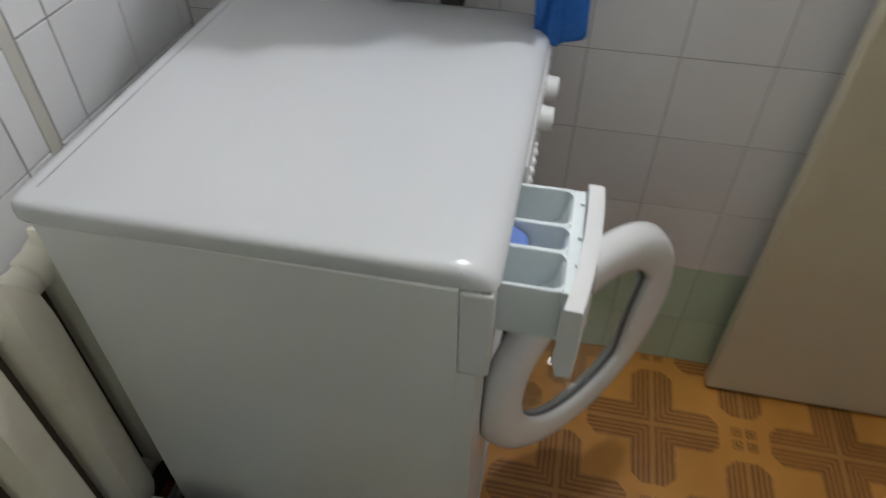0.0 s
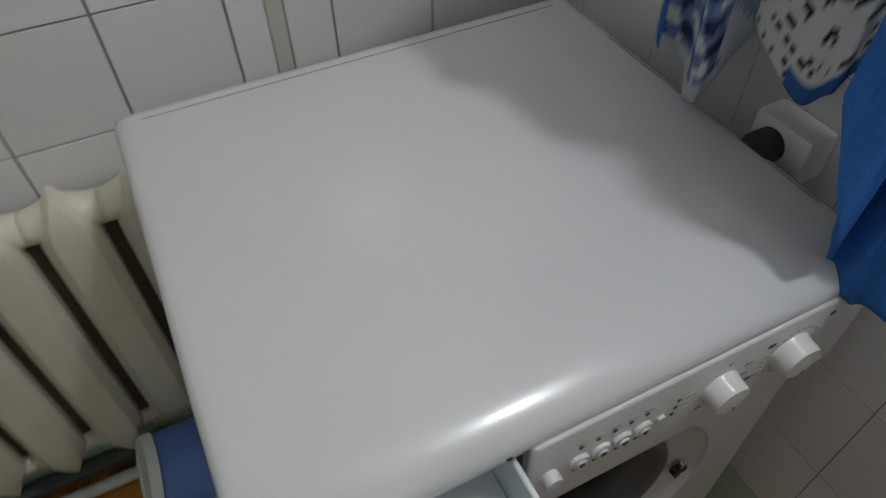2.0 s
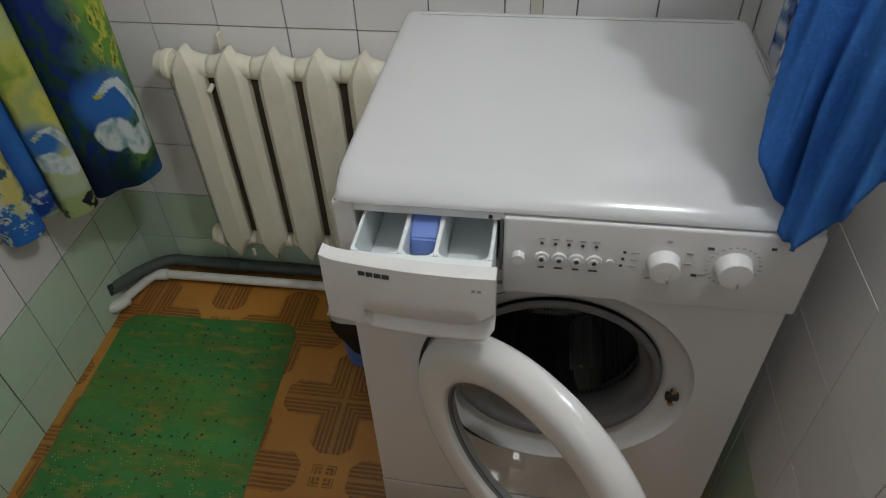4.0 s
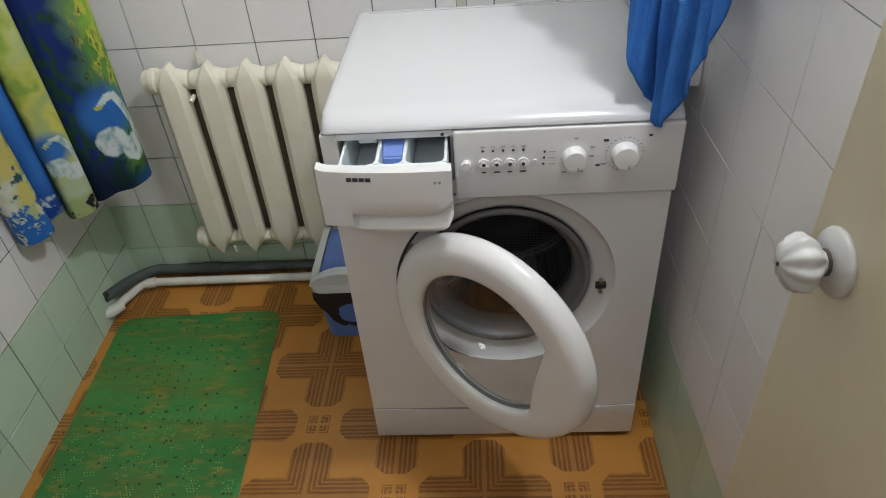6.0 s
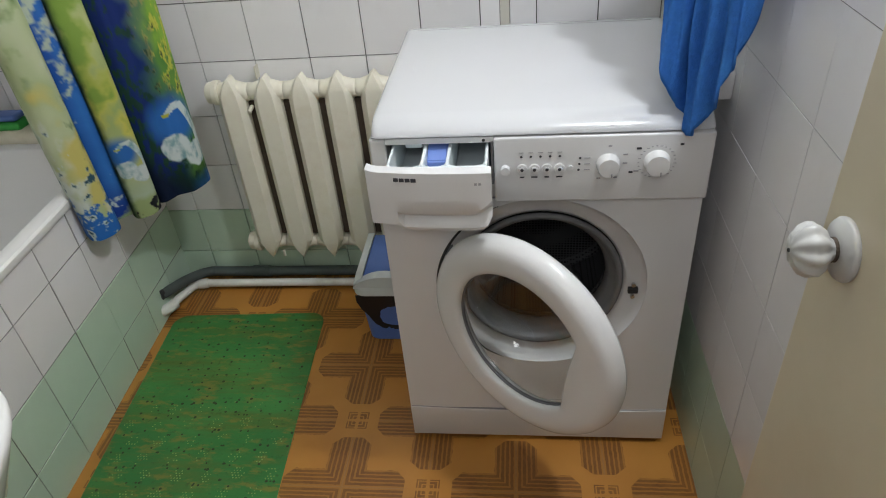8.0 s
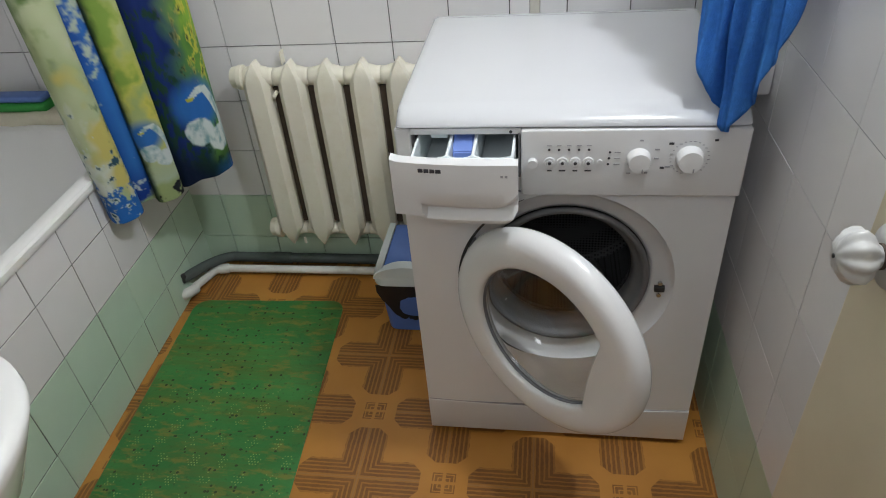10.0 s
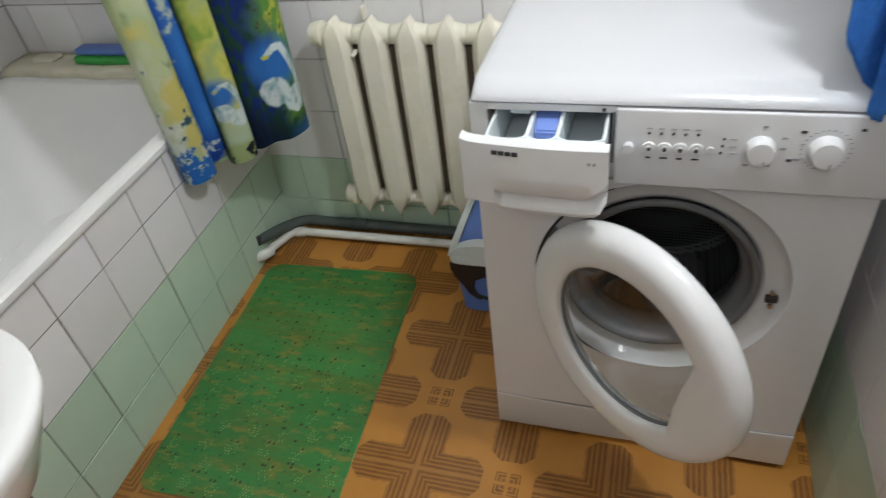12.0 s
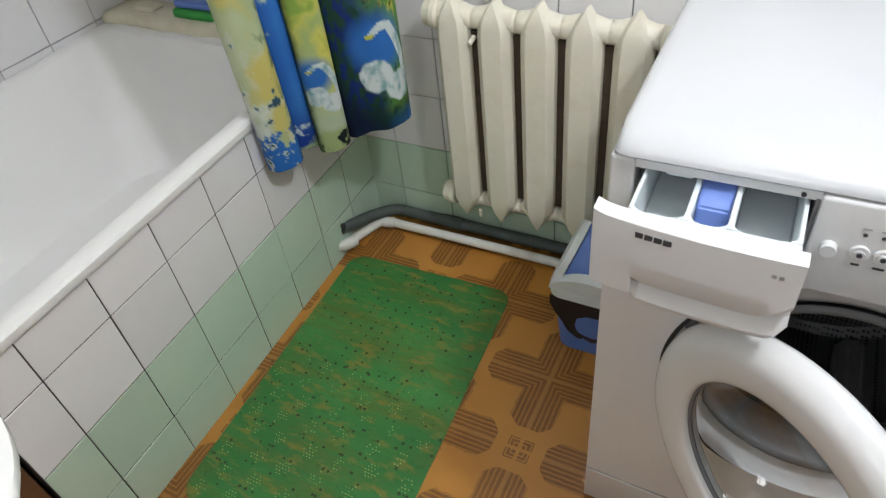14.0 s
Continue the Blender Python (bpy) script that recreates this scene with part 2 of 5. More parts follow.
def mat_material():
    """Green rubber, worn through in crosswise bands."""
    m = mat("green_rubber_mat", (0.04, 0.22, 0.06), 0.42, bump=0.3, bump_scale=120)
    t = m.node_tree
    co = t.nodes.new("ShaderNodeTexCoord")
    last = None
    for scale, lo, hi, colour, amount in (((2.0, 3.5, 1), 0.42, 0.62, (0.055, 0.235, 0.055), 0.9), ((2.2, 15, 1), 0.47, 0.64, (0.095, 0.125, 0.016), 0.75), ((14, 40, 1), 0.52, 0.64, (0.26, 0.19, 0.03), 0.7), ((60, 60, 1), 0.58, 0.66, (0.03, 0.07, 0.015), 0.6)):
        mp = t.nodes.new("ShaderNodeMapping")
        mp.inputs["Scale"].default_value = scale
        t.links.new(co.outputs["Object"], mp.inputs["Vector"])
        n = t.nodes.new("ShaderNodeTexNoise")
        n.inputs["Scale"].default_value, n.inputs["Detail"].default_value, n.inputs["Roughness"].default_value = 1.0, 7, 0.65
        t.links.new(mp.outputs["Vector"], n.inputs["Vector"])
        r = t.nodes.new("ShaderNodeMapRange")
        r.inputs["From Min"].default_value, r.inputs["From Max"].default_value, r.inputs["To Max"].default_value = lo, hi, amount
        t.links.new(n.outputs["Fac"], r.inputs["Value"])
        mx = t.nodes.new("ShaderNodeMix")
        mx.data_type = "RGBA"
        mx.inputs[6].default_value, mx.inputs[7].default_value = (0.026, 0.165, 0.036, 1), (*colour, 1)
        t.links.new(r.outputs["Result"], mx.inputs[0])
        if last:
            t.links.new(last, mx.inputs[6])
        last = mx.outputs[2]
    t.links.new(last, t.nodes["Principled BSDF"].inputs["Base Color"])
    return m


MAT_GREEN = mat_material()
MAT_DOT = mat("pale_mat_bumps", (0.27, 0.36, 0.11), 0.5, vary=0.25, scale=30)
MAT_HOLE = mat("dark_mat_holes", (0.035, 0.05, 0.02), 0.7, vary=0.3, scale=30)


# ---- builders ----
def part(name, bm, material, parent=None, label="", smooth=False, angle=None, base=None):
    me = bpy.data.meshes.new(name)
    bmesh.ops.recalc_face_normals(bm, faces=bm.faces)
    if smooth:
        for f in bm.faces:
            f.smooth = True
        if angle:
            for e in bm.edges:
                if len(e.link_faces) == 2 and e.calc_face_angle() > radians(angle):
                    e.smooth = False
    bm.to_mesh(me)
    bm.free()
    me.materials.append(material)
    ob = new(name, me)
    if parent is not None:
        ob.parent = parent
        ob.matrix_parent_inverse = Matrix.Translation(-parent.location)
    if label:
        tagged(ob, label)
    return ob


def placed(name, at, label, category, group="", kind=""):
    ob = new(name)
    ob.location = at
    ob.empty_display_size = 0.05
    return tagged(ob, label, category, group, kind)


def box(lo, hi, bevel=0.0, seg=2, bm=None):
    bm = bm or bmesh.new()
    c, s = [(a + b) / 2 for a, b in zip(lo, hi)], [b - a for a, b in zip(lo, hi)]
    got = bmesh.ops.create_cube(bm, size=1, matrix=Matrix.LocRotScale(c, None, s))
    if bevel:
        es = list({e for v in got["verts"] for e in v.link_edges})
        bmesh.ops.bevel(bm, geom=es, offset=bevel, segments=seg, affect="EDGES", profile=0.5)
    return bm


def rod(a, b, r, n=20, bm=None, r2=None):
    bm = bm or bmesh.new()
    a, b = Vector(a), Vector(b)
    q = (b - a).to_track_quat("Z", "Y")
    bmesh.ops.create_cone(bm, cap_ends=True, segments=n, radius1=r, radius2=r if r2 is None else r2, depth=(b - a).length, matrix=Matrix.LocRotScale((a + b) / 2, q, None))
    return bm


def loft(rings, close=False, cap=True, bm=None, cyclic=True):
    """A skin over rings of points, all with the same number of points."""
    bm = bm or bmesh.new()
    vs = [[bm.verts.new(p) for p in ring] for ring in rings]
    n = len(vs[0])
    pairs = list(zip(vs, vs[1:])) + ([(vs[-1], vs[0])] if close else [])
    for r, s in pairs:
        for k in range(n if cyclic else n - 1):
            bm.faces.new((r[k], r[(k + 1) % n], s[(k + 1) % n], s[k]))
    if cap and not close:
        bm.faces.new(vs[0])
        bm.faces.new(vs[-1])
    return bm


def lathe(profile, m, n=64, close=False, cap=False, radius=None):
    """profile: (r, h) pairs, turned about local Z and placed by the matrix m. radius(r, angle) may shape it."""
    rings = []
    for r, h in profile:
        rings.append([m @ Vector(((radius(r, 2 * math.pi * k / n) if radius else r) * math.cos(2 * math.pi * k / n), (radius(r, 2 * math.pi * k / n) if radius else r) * math.sin(2 * math.pi * k / n), h)) for k in range(n)])
    return loft(rings, close=close, cap=cap)


def tube(points, r, n=14, bm=None):
    bm = bm or bmesh.new()
    pts = [Vector(p) for p in points]
    rings = []
    for k, p in enumerate(pts):
        d = (pts[min(k + 1, len(pts) - 1)] - pts[max(k - 1, 0)]).normalized()
        q = d.to_track_quat("Z", "Y")
        rings.append([p + q @ Vector((r * math.cos(2 * math.pi * i / n), r * math.sin(2 * math.pi * i / n), 0)) for i in range(n)])
    return loft(rings, bm=bm)


def smooth_path(points, steps=6):
    pts = [Vector(p) for p in points]
    out = []
    for k in range(len(pts) - 1):
        p0, p1, p2, p3 = pts[max(k - 1, 0)], pts[k], pts[k + 1], pts[min(k + 2, len(pts) - 1)]
        for i in range(steps):
            u = i / steps
            out.append(0.5 * (2 * p1 + (p2 - p0) * u + (2 * p0 - 5 * p1 + 4 * p2 - p3) * u * u + (3 * p1 - p0 - 3 * p2 + p3) * u ** 3))
    return out + [pts[-1]]


def rounded_rect(cx, cy, hx, hy, r, n=8):
    out = []
    for sx, sy, a0 in ((1, 1, 0), (-1, 1, 90), (-1, -1, 180), (1, -1, 270)):
        for k in range(n + 1):
            a = radians(a0 + 90 * k / n)
            out.append((cx + sx * (hx - r) + r * math.cos(a), cy + sy * (hy - r) + r * math.sin(a)))
    return out


def structure(name, bm, material, label, category):
    return tagged(part(name, bm, material), label, category, kind="structure")


# ---- the room ----
XR, YB, YS, XL, CEIL = 0.655, 0.665, -1.06, -1.63, 2.5
T = 0.012  # tile and mortar bed
floor = structure("floor", box((XL - 0.1, -2.7, -0.05), (XR + 0.12, YB + 0.12, 0.0)), LINOLEUM, "ochre linoleum floor printed with striped brown crosses", "floor")
wall_north = structure("wall_north", box((XL - 0.1, YB + T, 0), (XR + 0.12, YB + 0.12, CEIL)), WALL_PAINT, "bathroom wall faced with square white tiles, green below", "wall")
wall_east = structure("wall_east", box((XR + T, YS - 0.1, 0), (XR + 0.12, YB + T, CEIL)), WALL_PAINT, "bathroom side wall with white tiles, green below", "wall")
wall_west = structure("wall_west", box((XL - 0.1, YS - 0.1, 0), (XL - T, YB + T, CEIL)), WALL_PAINT, "white tiled wall beside the bathtub", "wall")
south = box((XL - T, YS - 0.1, 0), (-0.22, YS, CEIL))
box((0.60, YS - 0.1, 0), (XR + T, YS, CEIL), bm=south)
box((-0.22, YS - 0.1, 2.08), (0.60, YS, CEIL), bm=south)
structure("wall_south", south, WALL_PAINT, "whitewashed wall with the doorway", "wall")
structure("ceiling", box((XL - 0.1, -2.7, CEIL), (XR + 0.12, YB + 0.12, CEIL + 0.1)), CEILING_PAINT, "whitewashed ceiling", "ceiling")
hallway = box((XL - 0.1, -2.8, 0), (XR + 0.12, -2.7, CEIL))
box((XL - 0.1, -2.7, 0), (XL, YS - 0.1, CEIL), bm=hallway)
box((XR + T, -2.7, 0), (XR + 0.12, YS - 0.1, CEIL), bm=hallway)
structure("wall_hallway", hallway, WALL_PAINT, "plain hallway walls behind the doorway", "wall")

# ---- the washing machine ----
W, D, TOP, SEAM = 0.60, 0.522, 0.862, 0.836
DC = Vector((0.308, 0.0, 0.482))  # centre of the drum
washer = placed("washing_machine", (0.3, 0.25, 0.0), "white front-loading washing machine with open door and pulled-out detergent drawer", "washing machine")


def hole_plate(x0, x1, z0, z1, y, centre, r, n=96, bm=None, corner=0.0):
    """An upright plate with a round hole."""
    bm = bm or bmesh.new()
    inner, outer = [], []
    for k in range(n):
        a = 2 * math.pi * k / n + math.pi / 4
        dx, dz = math.cos(a), math.sin(a)
        lim = min((x1 - centre.x) / dx if dx > 1e-6 else 1e9, (x0 - centre.x) / dx if dx < -1e-6 else 1e9, (z1 - centre.z) / dz if dz > 1e-6 else 1e9, (z0 - centre.z) / dz if dz < -1e-6 else 1e9)
        inner.append((centre.x + r * dx, y, centre.z + r * dz))
        outer.append((centre.x + lim * dx, y, centre.z + lim * dz))
    for c in ((x0, z0), (x0, z1), (x1, z0), (x1, z1)):
        k = min(range(n), key=lambda i: (outer[i][0] - c[0]) ** 2 + (outer[i][2] - c[1]) ** 2)
        outer[k] = (c[0], y, c[1])
    return loft([outer, inner], cap=False, bm=bm), outer


# cabinet: open-fronted shell of sheet steel, front plate with a shallow bowl
shell = bmesh.new()
box((0.0, 0.022, 0.012), (0.006, 0.50, SEAM), 0.002, 1, shell)
box((W - 0.006, 0.022, 0.012), (W, 0.50, SEAM), 0.002, 1, shell)
box((0.006, 0.492, 0.03), (W - 0.006, 0.50, SEAM), bm=shell)
box((0.006, 0.03, 0.012), (W - 0.006, 0.49, 0.03), bm=shell)
body = part("body", shell, CABINET, washer, "white enamelled steel cabinet")
front, outer = hole_plate(0.0, W, 0.1125, 0.700, 0.0, DC, 0.213)
rim = [[(x, 0.0, z) for x, _, z in outer], [(x * 0.9985 + 0.0005, 0.024, z) for x, _, z in outer]]
loft(rim, cap=False, bm=front)
part("front_panel", front, CABINET, washer, smooth=True, angle=25)
my = Matrix.Translation(DC) @ Matrix.Rotation(-math.pi / 2, 4, "X")  # local Z runs to world +Y
part("door_bowl", lathe([(0.2135, -0.0005), (0.211, 0.004), (0.200, 0.013), (0.178, 0.022), (0.169, 0.026), (0.168, 0.05)], my, 96), PLASTIC, washer, "round shallow recess of the door", smooth=True)
part("gasket", lathe([(0.1685, 0.020), (0.166, 0.014), (0.160, 0.013), (0.154, 0.020), (0.150, 0.034), (0.144, 0.036), (0.139, 0.046), (0.136, 0.060), (0.142, 0.075), (0.150, 0.085)], my, 96), GASKET, washer, "dark grey rubber door gasket", smooth=True)
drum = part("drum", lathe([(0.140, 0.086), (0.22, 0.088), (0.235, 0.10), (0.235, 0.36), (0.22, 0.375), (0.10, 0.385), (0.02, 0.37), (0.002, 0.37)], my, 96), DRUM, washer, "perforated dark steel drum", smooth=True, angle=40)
for k in range(3):
    a = radians(-50 + 120 * k)
    rib = loft([[(x * w, 0.012 + (y - 0.012) * w, z) for x, y in ((-0.034, 0.012), (-0.026, -0.020), (-0.016, -0.032), (0.016, -0.032), (0.026, -0.020), (0.034, 0.012))] for z, w in ((0.0, 0.1), (0.05, 0.9), (0.07, 1.0), (0.20, 1.0), (0.22, 0.7))])
    for q in (-0.020, 0.0, 0.020):
        box((q - 0.004, -0.038, 0.07), (q + 0.004, -0.015, 0.19), 0.0025, 2, rib)
    rib.transform(my @ Matrix.Translation((0.226 * math.cos(a), 0.226 * math.sin(a), 0.11)) @ Matrix.Rotation(a - math.pi / 2, 4, "Z"))
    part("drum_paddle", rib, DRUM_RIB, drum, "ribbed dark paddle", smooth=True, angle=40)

# plinth
plinth_rings = []
for k in range(25):
    u = k / 24
    zt = 0.1065 + 0.009 * (2 * u - 1) ** 2
    plinth_rings.append([(W * u, 0.024, 0.014), (W * u, -0.001, 0.014), (W * u, -0.0025, 0.017), (W * u, -0.0025, zt - 0.0025), (W * u, -0.0008, zt), (W * u, 0.0035, zt), (W * u, 0.024, zt - 0.004)])
part("plinth", loft(plinth_rings), PLASTIC, washer, "white plinth panel with a bowed upper edge", smooth=True, angle=30)
plinth_gap = []
for k in range(25):
    u = k / 24
    zt = 0.1065 + 0.009 * (2 * u - 1) ** 2
    plinth_gap.append([(0.002 + (W - 0.004) * u, -0.0011, zt - 0.0006), (0.002 + (W - 0.004) * u, -0.0011, zt + 0.0013), (0.002 + (W - 0.004) * u, 0.004, zt + 0.0013), (0.002 + (W - 0.004) * u, 0.004, zt - 0.0006)])
part("plinth_gap", loft(plinth_gap), PRINT_GREY, washer)
part("plinth_latch", box((0.488, -0.004, 0.106), (0.520, 0.004, 0.111), 0.001, 1), PLASTIC, washer)
for x in (0.05, W - 0.05):
    for y in (0.06, 0.44):
        part("foot", rod((x, y, 0.0), (x, y, 0.014), 0.022), RUBBER, washer)

# top plate: long sheet whose front rolls down to the seam
prof = [(D, SEAM + 0.002), (D, TOP - 0.006), (D - 0.004, TOP - 0.001), (D - 0.012, TOP), (0.12, TOP)]
for k in range(1, 13):
    a = radians(90 * k / 12)
    prof.append((0.045 - 0.058 * math.sin(a) - 0.005 * k / 12, TOP - 0.012 + 0.012 * math.cos(a * 0.6) - 0.0195 * (1 - math.cos(a)) if k < 12 else SEAM + 0.001))
prof += [(-0.012, SEAM), (0.02, SEAM)]


def top_ring(x, drop, inset):
    out = []
    for y, z in prof:
        zz = z if z < SEAM + 0.004 else z - drop
        pull = 0.004 * max(0.0, 1 - max(0.0, y + 0.02) / 0.30) * (1 - min(1.0, x / 0.15)) if x < 0.15 else 0.0
        out.append((x + pull, y + (-inset if y > D - 0.03 else (inset if y < 0.02 else 0)), max(zz, SEAM)))
    return out


rows = [top_ring(-0.001, 0.020, 0.022), top_ring(-0.0005, 0.009, 0.012), top_ring(0.002, 0.004, 0.006), top_ring(0.008, 0.001, 0.002), top_ring(0.018, 0, 0)]
rows += [top_ring(x, 0, 0) for x in (0.15, 0.30, 0.45, 0.582)]
rows += [top_ring(0.592, 0.001, 0.002), top_ring(0.598, 0.004, 0.006), top_ring(0.6005, 0.009, 0.012), top_ring(0.601, 0.020, 0.022)]
top_plate = part("top_plate", loft(rows), ENAMEL_DIMMED, washer, "smooth white top with rolled front edge", smooth=True, angle=50)
part("rear_seam", box((0.03, D - 0.022, TOP), (W - 0.03, D - 0.0205, TOP + 0.0006)), PRINT_GREY, top_plate)
part("side_seam", box((0.5885, 0.06, TOP - 0.0005), (0.59, 0.40, TOP + 0.0006)), PRINT_GREY, top_plate)

part("seam", box((0.002, 0.0045, 0.108), (W - 0.002, 0.008, 0.1135)), PRINT_GREY, washer)
part("seam", box((0.004, -0.010, SEAM - 0.003), (W - 0.004, 0.0, SEAM + 0.0005)), PRINT_GREY, washer)
part("seam", box((0.004, -0.004, 0.6985), (W - 0.002, 0.004, 0.7015)), PRINT_GREY, washer)

# control panel
PX0, PY = 0.2235, -0.021
panel = part("control_panel", box((PX0, PY, 0.7015), (W, 0.022, SEAM - 0.003), 0.0045, 3), PLASTIC, washer, "white control panel with knobs and buttons", smooth=True, angle=40)


def disc_part(name, x, z, r, depth, material, parent, y=PY, n=28, label=""):
    bm = bmesh.new()
    mm = Matrix.Translation((x, y, z)) @ Matrix.Rotation(math.pi / 2, 4, "X")
    rings = [[mm @ Vector((rr * math.cos(2 * math.pi * k / n), rr * math.sin(2 * math.pi * k / n), h)) for k in range(n)] for rr, h in ((r, -0.004), (r, depth * 0.8), (r * 0.93, depth), (0.001, depth))]
    return part(name, loft(rings, bm=bm), material, parent, label, smooth=True, angle=35)


def mark(name, x, z, w, h, material, parent, y=PY):
    return part(name, box((x - w / 2, y - 0.0007, z - h / 2), (x + w / 2, y + 0.002, z + h / 2)), material, parent)


power = disc_part("power_button", 0.2435, 0.771, 0.0085, 0.010, PLASTIC, panel, label="round white power button")
for k in range(4):
    x = 0.273 + 0.022 * k
    disc_part("button", x, 0.771, 0.0098, 0.0035, DOOR_PLASTIC, panel)
    disc_part("button_ring", x, 0.771, 0.0062, 0.0042, PRINT_GREY, panel)
    disc_part("button_cap", x, 0.771, 0.0056, 0.0055, PLASTIC, panel)
    disc_part("button_dot", x, 0.771, 0.0031, 0.0062, PRINT, panel)
    mark("button_caption", x, 0.754, 0.011 if k % 2 else 0.008, 0.0026, PRINT, panel)
for k in range(5):
    disc_part("indicator", 0.272 + 0.0168 * k, 0.795, 0.0023, 0.0008, PRINT, panel, n=12)
    mark("indicator_caption", 0.272 + 0.0168 * k, 0.803, 0.008, 0.0014, PRINT_GREY, panel)
for k in range(3):
    disc_part("indicator", 0.3745 - 0.001 * k, 0.790 - 0.0115 * k, 0.0022, 0.0008, PRINT, panel, n=12)
    mark("indicator_caption", 0.387, 0.790 - 0.0115 * k, 0.010, 0.0014, PRINT_GREY, panel)
disc_part("small_button", 0.3585, 0.772, 0.0045, 0.003, PLASTIC, panel)


def knob(x, z, r, parent):
    mm = Matrix.Translation((x, PY, z)) @ Matrix.Rotation(math.pi / 2, 4, "X")
    k = part("dial", lathe([(r * 1.06, -0.003), (r * 1.06, 0.003), (r, 0.005), (r * 0.97, 0.016), (r * 0.90, 0.0190), (0.001, 0.0200)], mm, 40, cap=True), DOOR_PLASTIC, parent, "round white dial", smooth=True, angle=35)
    part("pointer", box((x + 0.004, PY - 0.0207, z - r * 0.85), (x + 0.0062, PY - 0.018, z - r * 0.5)), PRINT_GREY, k)


knob(0.423, 0.777, 0.0195, panel)
knob(0.506, 0.779, 0.0215, panel)
for x, z, w in ((0.425, 0.812, 0.006), (0.452, 0.795, 0.008), (0.452, 0.778, 0.008), (0.437, 0.750, 0.006), (0.408, 0.749, 0.007), (0.472, 0.762, 0.009)):
    mark("dial_caption", x, z, w, 0.003, PRINT_GREY, panel)
for k in range(22):
    a = radians(-60 + 300 * k / 21)
    mark("dial_tick", 0.506 + 0.031 * math.cos(a + 0.2), 0.779 + 0.031 * math.sin(a + 0.2), 0.0032 if k % 3 else 0.005, 0.0013, PRINT_GREY, panel)
for x, z, w in ((0.474, 0.806, 0.008), (0.545, 0.812, 0.006), (0.463, 0.760, 0.007)):
    mark("dial_symbol", x, z, w, 0.004, PRINT, panel)

# drawer housing
hous = box((0.0, -0.014, 0.700), (0.030, 0.022, SEAM - 0.003), 0.004, 2)
box((0.030, -0.014, 0.822), (PX0, 0.022, SEAM - 0.003), bm=hous)
box((0.030, 0.0, 0.700), (PX0, 0.022, 0.742), bm=hous)
part("drawer_frame", hous, PLASTIC, washer)
cav = box((0.030, 0.022, 0.738), (0.034, 0.30, 0.824))
box((0.2185, -0.016, 0.738), (0.2225, 0.30, 0.824), bm=cav)
box((0.034, 0.296, 0.742), (0.2185, 0.30, 0.82), bm=cav)
box((0.034, 0.022, 0.738), (0.2185, 0.296, 0.742), bm=cav)
part("drawer_cavity", cav, RUBBER, washer, "grey drawer slot")
part("drawer_screw", rod((0.206, -0.0155, 0.8265), (0.206, -0.013, 0.8265), 0.0028, 12), DARK, washer)

# pulled-out detergent drawer
drawer = part("detergent_drawer", box((0.040, -0.092, 0.738), (0.2145, 0.19, 0.742), 0.001, 1), TRAY, washer, "pulled-out detergent drawer with three compartments")
YF = -0.094


for a, b in ((0.040, 0.0445), (0.0985, 0.1045), (0.1425, 0.1485), (0.2095, 0.2145)):
    part("tray_wall", box((a, YF + 0.0142, 0.742), (b, 0.1838, 0.8145), 0.0012, 1), TRAY, drawer)
part("tray_back", box((0.040, 0.184, 0.742), (0.2145, 0.19, 0.80), 0.001, 1), TRAY, drawer)
part("tray_front", box((0.0395, YF - 0.002, 0.742), (0.2150, YF + 0.014, 0.8135), 0.002, 2), TRAY, drawer)
for a, b in ((0.0445, 0.0985), (0.1045, 0.1425), (0.1485, 0.2095)):
    ramp = box((a, YF + 0.0135, 0.742), (b, 0.182, 0.750), 0.002, 1)
    loft([[(a, YF + 0.012, 0.811), (a, YF + 0.016, 0.807), (a, YF + 0.024, 0.772), (a, YF + 0.046, 0.750), (a, YF + 0.012, 0.750)], [(b, YF + 0.012, 0.811), (b, YF + 0.016, 0.807), (b, YF + 0.024, 0.772), (b, YF + 0.046, 0.750), (b, YF + 0.012, 0.750)]], bm=ramp)
    for corner, way in ((a, 1), (b, -1)):
        arc = [(corner, YF + 0.0135)] + [(corner + way * 0.011 * (1 - math.sin(radians(15 * k))), YF + 0.0135 + 0.011 * (1 - math.cos(radians(15 * k)))) for k in range(7)]
        loft([[(x, y, 0.745) for x, y in arc], [(x, y, 0.8138) for x, y in arc]], bm=ramp)
    part("tray_floor", ramp, TRAY, drawer)
insert = loft([[(0.1055, -0.038, 0.772), (0.1415, -0.038, 0.772), (0.1415, -0.034, 0.7985), (0.1055, -0.034, 0.7985)], [(0.1055, -0.008, 0.772), (0.1415, -0.008, 0.772), (0.1415, -0.004, 0.8145), (0.1055, -0.004, 0.8145)], [(0.1055, 0.09, 0.772), (0.1415, 0.09, 0.772), (0.1415, 0.09, 0.8155), (0.1055, 0.09, 0.8155)]])
bmesh.ops.bevel(insert, geom=list(insert.edges), offset=0.0025, segments=2, affect="EDGES")
part("siphon_insert", insert, BLUE_INSERT, drawer, "blue plastic siphon insert", smooth=True, angle=50)
part("drawer_notch", box((0.062, 0.004, 0.805), (0.094, 0.02, 0.8175), 0.003, 2), TRAY, drawer)

